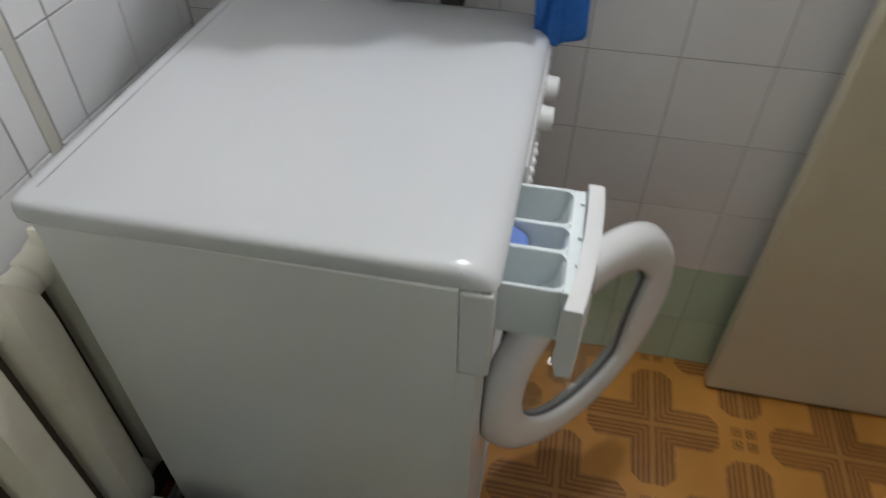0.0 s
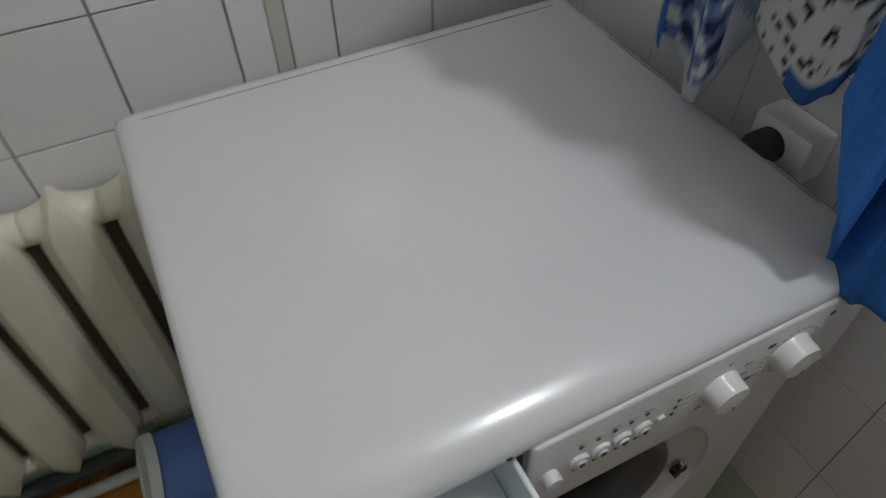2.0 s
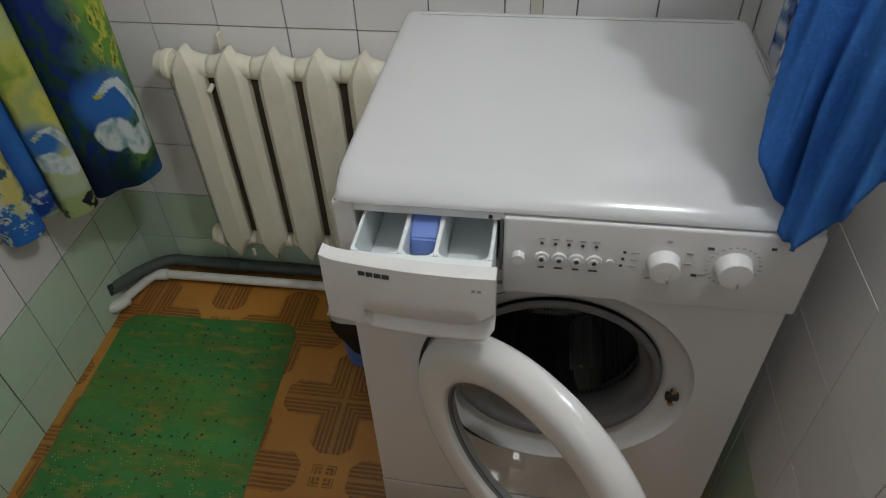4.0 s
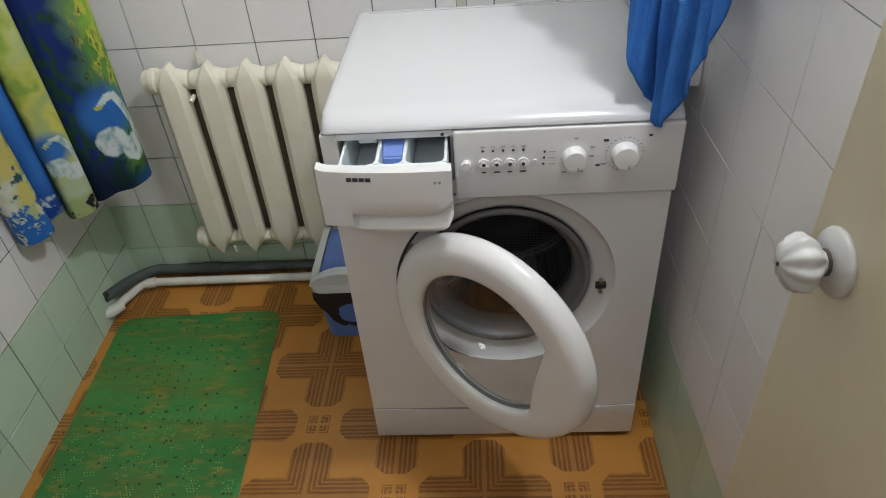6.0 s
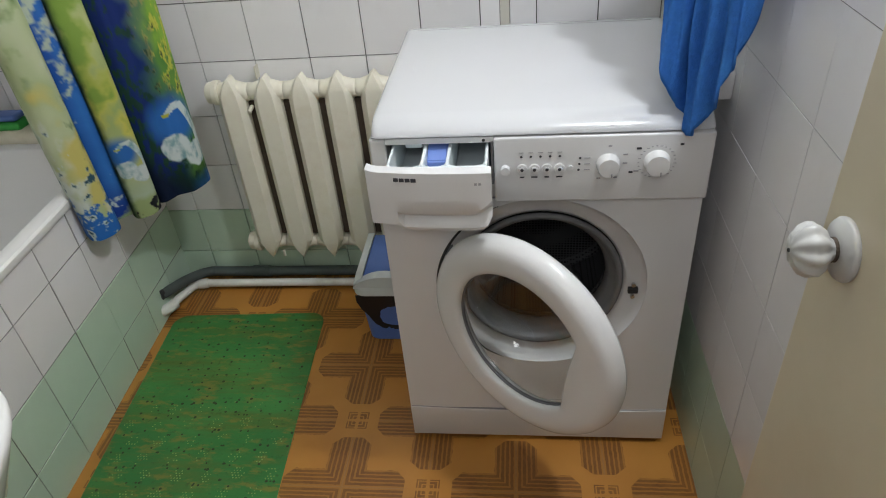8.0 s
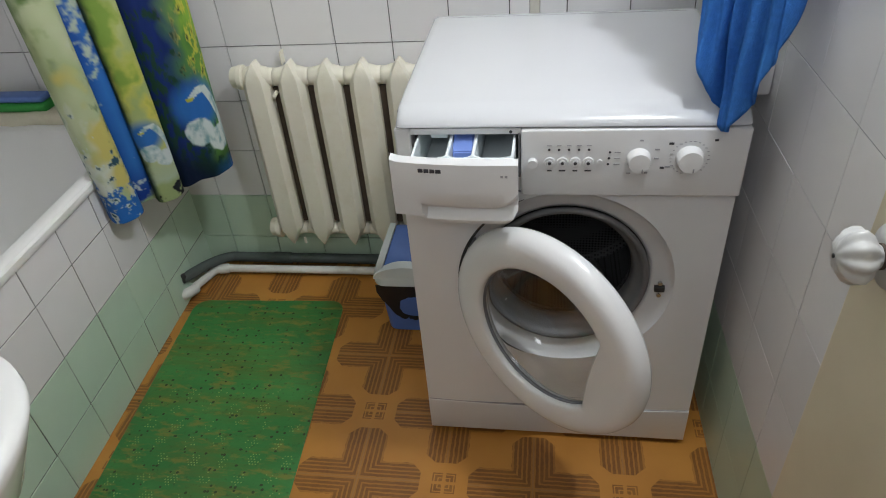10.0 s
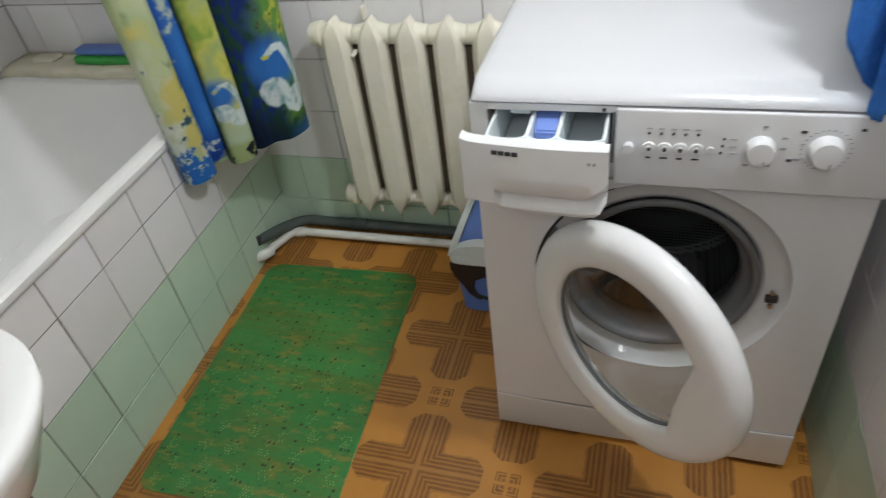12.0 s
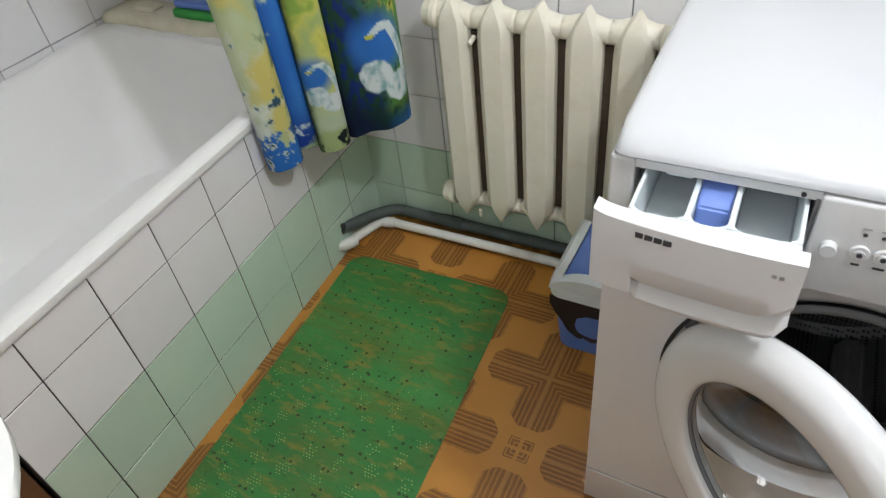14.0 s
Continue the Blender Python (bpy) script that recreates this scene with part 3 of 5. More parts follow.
# drawer front: upright plate with a recessed grip below and a rounded lower corner
def drawer_front():
    x0, x1, zt = 0.008, 0.222, 0.8195
    n = 26
    bm = bmesh.new()
    rings = []
    prof = [(zt, 0.0), (zt - 0.002, -0.0035), (0.80, -0.0045), (0.768, -0.0055), (0.742, -0.0065), (0.7365, -0.003), (0.734, 0.006), (0.730, 0.010), (0.724, 0.008), (0.7175, 0.0), (0.710, -0.003), (0.7035, -0.001), (0.702, 0.004), (0.702, 0.012), (0.735, 0.018), (zt, 0.016)]
    for k in range(n + 1):
        u = k / n
        x = x0 + (x1 - x0) * u
        bow = 0.006 * (1 - (2 * u - 1) ** 2)
        ring = []
        for z, d in prof:
            low = 0.0
            if u < 0.245:  # short flat stretch with no grip
                if z < 0.76:
                    z = 0.76 + (z - 0.76) * (0.045 / 0.058)
                    d = -0.005 if d < 0.011 else d
            else:
                r = max(0.0, (x - (x1 - 0.028)) / 0.028)
                low = 0.030 * (1 - math.sqrt(max(0.0, 1 - r * r)))
                up = 0.024 * max(0.0, (u - 0.82) / 0.18) ** 2
                if z < 0.75 and d < 0.011:
                    z += up * (z - 0.702) / 0.04
                z = max(z, min(zt, 0.702 + low)) if z < 0.78 else z
            ring.append((x, -0.098 - 0.015 * u + d - bow, z + (0.004 * max(0, 1 - u * 18) if z > 0.81 else 0)))
        rings.append(ring)
    return loft(rings, bm=bm)


dfront = part("drawer_front", drawer_front(), PLASTIC, drawer, "white curved drawer front with grip recess", smooth=True, angle=35)
for x, w in ((0.0610, 0.0085), (0.0710, 0.0085), (0.0810, 0.0085), (0.0912, 0.0090)):
    u = (x - 0.011) / 0.211
    yb = -0.1026 - 0.015 * u - 0.006 * (1 - (2 * u - 1) ** 2)
    part("logo_bar", box((x - w / 2, yb - 0.0006, 0.8015), (x + w / 2, yb + 0.004, 0.8085), 0.0002, 1), PRINT, dfront)
for x in (0.196, 0.203):
    part("rating_mark", box((x - 0.0022, -0.1185, 0.7955), (x + 0.0022, -0.1085, 0.8000)), PRINT_GREY, dfront)
for x in (0.08, 0.125, 0.185):
    part("clip", box((x, YF - 0.001, 0.8145), (x + 0.006, YF + 0.004, 0.8168)), TRAY, drawer)

# lock on the right of the bowl
lock = part("door_lock", box((0.486, 0.0035, 0.461), (0.506, 0.013, 0.474), 0.001, 1), DARK, washer, "black door lock slot")
for z in (0.482, 0.452):
    part("lock_screw", rod((0.496, 0.004, z), (0.496, 0.010, z), 0.0045, 14), CHROME, lock)

# open door, turned about its left edge
TH = radians(38.4)
DR = 0.2215
hinge = Vector((0.091, -0.005, 0.468))
mdoor = Matrix.Translation(hinge) @ Matrix.Rotation(-TH, 4, "Z") @ Matrix.Translation((DR, 0, 0)) @ Matrix.Rotation(math.pi / 2, 4, "X")
# in local terms X points to the free edge, Y up, Z outwards


def grip(r, a):
    if r > 0.155:
        return r
    d = abs((math.degrees(a) + 180) % 360 - 180 + 9) / 37
    return r - 0.034 * max(0.0, 1 - d ** 2.2)


ring_prof = [(0.149, -0.012), (0.148, 0.004), (0.149, 0.0085), (0.1525, 0.0115), (0.160, 0.0138), (0.172, 0.0158), (0.188, 0.0164), (0.200, 0.0145), (0.2105, 0.0085), (0.2170, -0.002), (0.2205, -0.014), (0.2185, -0.021), (0.205, -0.024), (0.160, -0.022)]
wdoor = part("door", lathe(ring_prof, mdoor, 144, close=True, radius=grip), DOOR_PLASTIC, washer, "open round door with white ring", smooth=True)
part("glass_bowl", lathe([(0.1545, -0.008), (0.150, -0.010), (0.143, -0.018), (0.135, -0.045), (0.122, -0.075), (0.10, -0.092), (0.075, -0.0995), (0.05, -0.104), (0.025, -0.1062), (0.0004, -0.107), (0.0004, -0.103), (0.025, -0.1022), (0.05, -0.100), (0.074, -0.0956), (0.0985, -0.0882), (0.119, -0.0725), (0.1312, -0.044), (0.139, -0.0175), (0.147, -0.007)], mdoor, 96, close=True), GLASS, wdoor, "clear bulging door glass", smooth=True, angle=50)
part("trim_ring", lathe([(0.1495, 0.0005), (0.1495, -0.006), (0.1455, -0.006), (0.1455, 0.0005)], mdoor, 96, close=True, radius=grip), RUBBER, wdoor, smooth=True)
for z in (0.39, 0.57):
    part("hinge", box((0.118, 0.004, z - 0.016), (0.134, 0.014, z + 0.016), 0.003, 2), RUBBER, washer, "dark door hinge")
# dark crescent on the bowl's left edge paints the shade of the hinge side
arc_in, arc_out = [], []
for k in range(41):
    a = radians(112 + 136 * k / 40)
    w = 0.0065 * math.sin(math.pi * k / 40) + 0.0004
    arc_out.append((DC.x + 0.2142 * math.cos(a), -0.0012, DC.z + 0.2142 * math.sin(a)))
    arc_in.append((DC.x + (0.2142 - w) * math.cos(a), -0.0012, DC.z + (0.2142 - w) * math.sin(a)))
arc = loft([arc_out, arc_in, [(x, 0.004, z) for x, y, z in arc_in], [(x, 0.004, z) for x, y, z in arc_out]], close=True, cyclic=False)
part("hinge_shade_arc", arc, DARK, washer, "dark crescent painted for the shade of the door along the bowl edge")

# ---- bath ----
def skew(y):
    return -0.045 * y


bath_block = structure("bath_block", loft([[(-0.865 + skew(-0.49), -0.49, 0.0), (-0.838 - 0.0019 + skew(-0.49), -0.49, 0.0), (-0.838 - 0.0019 + skew(-0.49), -0.49, 0.549), (-0.865 + skew(-0.49), -0.49, 0.549)], [(-0.865 + skew(YB), YB, 0.0), (-0.838 - 0.0019 + skew(YB), YB, 0.0), (-0.838 - 0.0019 + skew(YB), YB, 0.549), (-0.865 + skew(YB), YB, 0.549)]]), GROUT, "tiled front of the bath, white above and green below", "bath front")
tub = bmesh.new()
rings = []
for inset, z, r in ((0.0, 0.549, 0.03), (-0.002, 0.553, 0.03), (-0.002, 0.567, 0.03), (0.002, 0.573, 0.032), (0.010, 0.576, 0.036), (0.034, 0.575, 0.05), (0.043, 0.570, 0.06), (0.050, 0.555, 0.08), (0.085, 0.42, 0.13), (0.125, 0.28, 0.16), (0.16, 0.225, 0.17), (0.22, 0.205, 0.14), (0.30, 0.20, 0.07)):
    rings.append([(x + skew(y), y, z) for x, y in rounded_rect(-1.222, -0.19, 0.390 - inset, 0.755 - inset, r)])
loft(rings, cap=False, bm=tub)
tub.faces.new([v for v in tub.verts][-36:])
bathtub = placed("bathtub", (-1.22, -0.19, 0.0), "white enamelled bathtub with rolled rim", "bathtub")
part("tub", tub, TUB, bathtub, smooth=True, angle=28)
part("tub_base", box((-1.5, -0.8, 0.0), (-0.95, 0.4, 0.19)), GROUT, bathtub)
part("drain", rod((-1.22, 0.32, 0.203), (-1.22, 0.32, 0.207), 0.03, 24), CHROME, bathtub)

ledge = bmesh.new()
rr = []
for k in range(41):
    x = -1.63 + (0.79) * k / 40
    wv = 0.012 * noise.noise((x * 9, 0.3, 1)) + 0.006 * noise.noise((x * 31, 4, 1))
    yf = 0.545 + wv
    rr.append([(x, YB, 0.548), (x, yf + 0.012, 0.553 + wv * 0.4), (x, yf + 0.001, 0.562), (x, yf, 0.588 + wv), (x, yf + 0.006, 0.600 + wv), (x, yf + 0.02, 0.604 + wv * 0.6), (x, YB, 0.603)])
part_ledge = tagged(part("bath_ledge", loft(rr, bm=ledge), LEDGE, smooth=True), "uneven cream mortar ledge at the end of the bath", "ledge", kind="structure")

brush = placed("scrubbing_brush", (-1.28, 0.605, 0.60), "green and blue plastic scrubbing brush lying on the bath ledge", "brush")
bb = box((-1.37, 0.575, 0.603), (-1.17, 0.635, 0.628), 0.008, 3)
part("bristle_block", bb, SPONGE_GREEN, brush, "green block", smooth=True, angle=40)
part("brush_back", box((-1.365, 0.585, 0.6285), (-1.18, 0.635, 0.648), 0.007, 3), BIN_BLUE, brush, "blue back", smooth=True, angle=40)
soap = tagged(part("soap", box((-1.54, 0.585, 0.602), (-1.46, 0.635, 0.618), 0.008, 3), LEDGE, smooth=True), "brown bar of soap on the bath ledge", "soap")

board = placed("wooden_board", (-0.83, -0.75, 0.0), "dark brown wooden board closing the underside of the bath", "board")
part("panel", box((-0.845, -1.05, 0.0), (-0.822, -0.497, 0.545), 0.003, 1), WOOD, board)

# ---- pipes by the floor ----
white_pipe = placed("heating_pipe", (-0.5, 0.60, 0.0), "white painted heating pipe along the floor with chipped paint", "pipe")
run = smooth_path([(0.25, 0.600, 0.024), (-0.3, 0.598, 0.024), (-0.72, 0.594, 0.024), (-0.805, 0.586, 0.026), (-0.832, 0.52, 0.032), (-0.852, 0.455, 0.038), (-0.90, 0.42, 0.038)], 8)
part("pipe", tube(run, 0.0130), PIPE_WHITE, white_pipe, smooth=True)
part("coupling", tube([(-0.775, 0.592, 0.025), (-0.805, 0.585, 0.026)], 0.0165), PIPE_WHITE, white_pipe, smooth=True, angle=40)
part("bend", tube(smooth_path([(-0.838, 0.475, 0.034), (-0.85, 0.445, 0.038), (-0.875, 0.43, 0.038)], 4), 0.0175), PIPE_WHITE, white_pipe, smooth=True, angle=40)
grey_pipe = placed("drain_pipe", (-0.5, 0.64, 0.0), "dark grey drain pipe behind the white pipe", "pipe")
part("pipe", tube(smooth_path([(0.25, 0.643, 0.037), (-0.3, 0.643, 0.037), (-0.70, 0.642, 0.037), (-0.785, 0.632, 0.042), (-0.825, 0.56, 0.064), (-0.862, 0.47, 0.080), (-0.92, 0.42, 0.083)], 8), 0.0165), PIPE_GREY, grey_pipe, smooth=True)
part("pipe_mouth", lathe([(0.017, -0.004), (0.0225, 0.0), (0.0225, 0.006), (0.0165, 0.006), (0.016, -0.01)], Matrix.Translation((-0.868, 0.462, 0.086)) @ Matrix.Rotation(radians(-115), 4, "Z") @ Matrix.Rotation(radians(90), 4, "Y"), 32, close=True), DARK, grey_pipe, "dark pipe opening", smooth=True)
part("pipe_sleeve", tube([(-0.57, 0.642, 0.037), (-0.63, 0.642, 0.037)], 0.0190), PIPE_GREY, grey_pipe, smooth=True, angle=40)

# ---- radiator ----
radiator = placed("radiator", (-0.25, 0.60, 0.0), "cream painted cast-iron sectional radiator under the tiles", "radiator")
R0, PITCH, NSEC = -0.5125, 0.0995, 8
RTOP, RBOT = 0.697, 0.195


def section_mesh():
    bm = bmesh.new()
    rings = []
    for z, w, yf in ((0.146, 0.0015, 0.572), (0.160, 0.010, 0.566), (0.185, 0.026, 0.559), (0.210, 0.0385, 0.556), (0.240, 0.0395, 0.5555), (0.64, 0.0395, 0.5555), (0.664, 0.0390, 0.5565), (0.690, 0.036, 0.558), (0.709, 0.025, 0.563), (0.724, 0.012, 0.571), (0.733, 0.003, 0.578)):
        yb = yf + 0.052 if 0.2 < z < 0.68 else yf + 0.035
        rings.append([(-w, yb, z), (-w, yf + 0.026, z), (-w * 0.93, yf + 0.019, z), (-w * 0.58, yf + 0.0035, z), (-w * 0.50, yf, z), (w * 0.66, yf, z), (w * 0.74, yf + 0.003, z), (w, yf + 0.020, z), (w, yb, z)])
    loft(rings, bm=bm)
    box((-0.032, 0.612, 0.20), (0.032, 0.645, 0.69), 0.008, 2, bm)
    return bm


def hub_mesh(z, lower):
    bm = bmesh.new()
    rings = []
    n = 20
    for k in range(11):
        u = -0.05 + 0.1 * k / 10
        r = (0.0225 if lower else 0.0275) + 0.007 * (abs(u) / 0.05) ** 2 * 0.4 + 0.006 * math.cos(math.pi * u / 0.05)
        rings.append([(u, 0.598 + r * math.cos(2 * math.pi * i / n), z + r * math.sin(2 * math.pi * i / n)) for i in range(n)])
    return loft(rings, bm=bm)


for k in range(NSEC):
    x = R0 + PITCH * k
    for nm, bm in (("section", section_mesh()), ("top_hub", hub_mesh(RTOP - 0.008, False)), ("bottom_hub", hub_mesh(RBOT, True))):
        bm.transform(Matrix.Translation((x, 0, 0)))
        part(nm, bm, RADIATOR, radiator, smooth=True, angle=22 if nm == "section" else None)
    # added strip, no part of such a radiator: keeps the gap dark brown
    gap_strip = box((x + 0.030, 0.594, 0.222), (x + 0.0695, 0.606, 0.660))
    part("gap_strip", gap_strip, GAP_BROWN, radiator, "added dark brown strip closing the gap between sections")
for z in (RTOP - 0.008, RBOT):
    part("end_plug", lathe([(0.0005, -0.026), (0.024, -0.026), (0.029, -0.022), (0.031, -0.008), (0.034, -0.004), (0.034, 0.008), (0.030, 0.012), (0.0005, 0.012)], Matrix.Translation((R0 - 0.045, 0.598, z)) @ Matrix.Rotation(radians(90), 4, "Y"), 24), RADIATOR, radiator, smooth=True, angle=35)
part("bleed_valve", rod((R0 + 0.052, 0.585, 0.652), (R0 + 0.047, 0.566, 0.642), 0.0055, 12), RADIATOR, radiator)
part("drip_nib", rod((-0.475, 0.575, 0.150), (-0.475, 0.575, 0.170), 0.004, 10), RADIATOR, radiator)
part("wall_bracket", box((-0.4545, 0.640, 0.705), (-0.4505, YB + 0.002, 0.742), 0.0015, 1), RADIATOR, radiator, "small wall bracket")

# ---- mat ----
rug = placed("bath_mat", (-0.58, 0.07, 0.0), "worn translucent green rubber bath mat with perforations", "bath mat")
MC = [(-0.832, 0.452), (-0.345, 0.470), (-0.300, -0.308), (-0.785, -0.340)]


def mat_point(u, v):
    """u: 0 to 1 across, v: 0 at the near end to 1 at the far end."""
    a = Vector((*MC[3], 0)).lerp(Vector((*MC[2], 0)), u)
    b = Vector((*MC[0], 0)).lerp(Vector((*MC[1], 0)), u)
    return a.lerp(b, v)


rr = []
for dz, ins in ((0.0, 0.0), (0.001, 0.0), (0.002, 0.003)):
    ring = []
    for x, y in rounded_rect(0.0, 0.0, 0.245 - ins, 0.39 - ins, 0.045, 8):
        p = mat_point(x / 0.49 + 0.5, y / 0.78 + 0.5)
        ring.append((p.x, p.y, dz + 0.0015))
    rr.append(ring)
part("sheet", loft(rr), MAT_GREEN, rug, "green rubber sheet")
rnd = random.Random(5)
dots, holes = bmesh.new(), bmesh.new()


def blob(bm, p, r, h, n=6):
    ring0 = [bm.verts.new((p.x + r * math.cos(2 * math.pi * k / n), p.y + r * math.sin(2 * math.pi * k / n), 0.0034)) for k in range(n)]
    ring1 = [bm.verts.new((p.x + 0.6 * r * math.cos(2 * math.pi * k / n), p.y + 0.6 * r * math.sin(2 * math.pi * k / n), 0.0034 + h)) for k in range(n)]
    for k in range(n):
        bm.faces.new((ring0[k], ring0[(k + 1) % n], ring1[(k + 1) % n], ring1[k]))
    bm.faces.new(ring1)


for j in range(8):
    for i in range(6):
        c = mat_point(0.09 + i * 0.160 + (0.035 if j % 2 else -0.02) + rnd.uniform(-0.012, 0.012), 0.035 + j * 0.068 + rnd.uniform(-0.008, 0.008))
        fade = 0.15 + 0.45 * (j / 7) ** 2 + 0.35 * rnd.random()
        for a, b in ((0, 0), (1, 0), (-1, 0), (2, 0), (-2, 0), (0.5, 1), (-0.5, 1), (1.5, 1), (-1.5, 1), (0.5, -1), (-0.5, -1), (1.5, -1), (-1.5, -1), (0, 2), (1, 2), (-1, 2), (0, -2), (1, -2), (-1, -2)):
            if rnd.random() < fade:
                continue
            blob(dots, c + Vector((0.0078 * a, 0.0070 * b, 0)), rnd.uniform(0.0014, 0.0023), 0.0010)
        for k in range(3):
            blob(holes, c + Vector((rnd.uniform(-0.04, 0.04), rnd.choice((-0.021, 0.021)), 0)), rnd.uniform(0.0030, 0.0048), 0.0003, 7)
for j in range(15):
    for i in range(15):
        if rnd.random() < (0.42 if 3 < i < 12 and 3 < j < 11 else 0.72):
            continue
        c = mat_point(0.06 + i * 0.063 + rnd.uniform(-0.006, 0.006), 0.50 + j * 0.0325 + rnd.uniform(-0.003, 0.003))
        blob(holes, c, rnd.uniform(0.0030, 0.0052), 0.0003, 7)
tagged(part("dot_pattern", dots, MAT_DOT, rug, "pale raised flower dots"), kind="stuff")
tagged(part("hole_pattern", holes, MAT_HOLE, rug, "dark small holes"), kind="stuff")

# ---- waste bin ----
bin_ = placed("waste_bin", (-0.11, 0.43, 0.0), "blue plastic swing-lid waste bin with peeling black film", "waste bin")
BX, BY = -0.107, 0.437


def bin_ring(hx, hy, r, z):
    return [(x, y, z) for x, y in rounded_rect(BX, BY, hx, hy, r, 6)]


part("bucket", loft([bin_ring(0.070, 0.083, 0.03, 0.0), bin_ring(0.074, 0.087, 0.03, 0.004), bin_ring(0.088, 0.092, 0.03, 0.178)]), BIN_BLUE, bin_, smooth=True, angle=40)
film = []
n = 40
for k in range(n + 1):
    u = k / n
    x = BX - 0.0895 + 0.165 * u
    zl = 0.152 - 0.102 * math.sin(0.5 * math.pi * min(1, u / 0.46)) + 0.010 * noise.noise((u * 9, 2, 0)) + 0.006 * noise.noise((u * 33, 5, 0))
    film.append((x, zl))
fb = bmesh.new()
for (x, zl), (x2, zl2) in zip(film, film[1:]):
    f = lambda z: BY - 0.0955 + (0.178 - z) * 0.05
    vs = [fb.verts.new(p) for p in ((x, f(zl), zl), (x2, f(zl2), zl2), (x2, f(0.178), 0.179), (x, f(0.178), 0.179))]
    fb.faces.new(vs)
bmesh.ops.remove_doubles(fb, verts=fb.verts, dist=1e-5)
filmob = part("film", fb, BIN_BLACK, bin_, "torn black film")
sol = filmob.modifiers.new("thickness", "SOLIDIFY")
sol.thickness = 0.002
tear = bmesh.new()
ring = []
for k in range(30):
    a = 2 * math.pi * k / 30
    r = 1 + 0.18 * noise.noise((math.cos(a) * 2.2, math.sin(a) * 2.2, 3))
    z = 0.100 + 0.036 * r * math.sin(a)
    ring.append((BX + 0.012 + 0.042 * r * math.cos(a), BY - 0.0985 + (0.178 - z) * 0.05, z))
loft([ring, [(x, y + 0.003, z) for x, y, z in ring]], bm=tear)
part("film_tear", tear, BIN_BLUE, bin_, "bare blue patch where film is torn")
lid = part("lid", loft([bin_ring(0.092, 0.097, 0.03, 0.176), bin_ring(0.096, 0.101, 0.032, 0.180), bin_ring(0.096, 0.101, 0.032, 0.205), bin_ring(0.090, 0.095, 0.03, 0.222)]), BIN_WHITE, bin_, "greyish white lid rim", smooth=True, angle=40)
# hood: cheeks left and right with a blue flap between
def hood(x0, x1, grow):
    rings = []
    for x in (x0, x1):
        ring = []
        for k in range(15):
            a = math.pi * k / 14
            z = 0.210 + (0.088 + grow) * math.sin(a) ** 0.8
            ring.append((x + math.copysign(0.38 * (z - 0.205), BX - x), BY - (0.088 + grow) * math.cos(a), z))
        ring.append((x, BY, 0.205))
        rings.append(ring)
    return loft(rings)


part("cheek", hood(BX - 0.094, BX - 0.076, 0.004), BIN_WHITE, lid, smooth=True, angle=40)
part("cheek", hood(BX + 0.076, BX + 0.094, 0.004), BIN_WHITE, lid, smooth=True, angle=40)
part("flap", hood(BX - 0.0735, BX + 0.0735, -0.001), BIN_BLUE, lid, "blue swing flap", smooth=True, angle=40)
lune = bmesh.new()
ra, rb = [], []
for k in range(21):
    a = math.pi * k / 20
    rise = math.sin(a) ** 1.1
    ra.append((BX - 0.092 * math.cos(a), BY - 0.100, 0.204 + 0.040 * rise))
    rb.append((BX - 0.092 * math.cos(a), BY - 0.062, 0.204 + 0.056 * rise))
loft([ra, rb], bm=lune)
part("front_apron", lune, BIN_WHITE, lid, smooth=True, angle=40)


# ---- curtain ----
def blend(a, b, u):
    u = max(0.0, min(1.0, u))
    return tuple(x + (y - x) * u for x, y in zip(a, b))




def swan(px, pz, sc):
    """Inside a swan of height sc with its foot at 0: white neck, head and body. Returns weight and hue."""
    x, z = px / sc, pz / sc
    e = noise.noise((px * 55, pz * 55, 9)) * 0.10
    bodyd = math.hypot((x - 0.10) / 0.21, (z - 0.18) / 0.19) - 1 + e
    wing = math.hypot((x + 0.17) / 0.19, (z - 0.36) / 0.20) - 1 + e * 1.5
    neck = 1.0
    way = ((0.24, 0.22), (0.22, 0.50), (0.13, 0.74), (0.03, 0.93), (-0.07, 0.95), (-0.20, 0.84))
    for k, ((ax, az), (bx, bz)) in enumerate(zip(way, way[1:])):
        f = max(0.0, min(1.0, ((x - ax) * (bx - ax) + (z - az) * (bz - az)) / ((bx - ax) ** 2 + (bz - az) ** 2)))
        neck = min(neck, math.hypot(x - ax - f * (bx - ax), z - az - f * (bz - az)) / (0.085 - 0.011 * (k + f)) - 1)
    return min(bodyd, wing, neck), z


FOLDS = ((0.0, 0.0), (0.46, 1.0), (0.65, 2.0), (0.78, 3.0), (1.0, 4.0))


def fold_phase(u):
    for (a, ka), (b, kb) in zip(FOLDS, FOLDS[1:]):
        if u <= b:
            return ka + (kb - ka) * (u - a) / (b - a)
    return 4.0


def crisp(a, b, f, soft=0.12):
    """Watercolour edge: from a to b where f passes zero."""
    return blend(a, b, f / soft + 0.5)


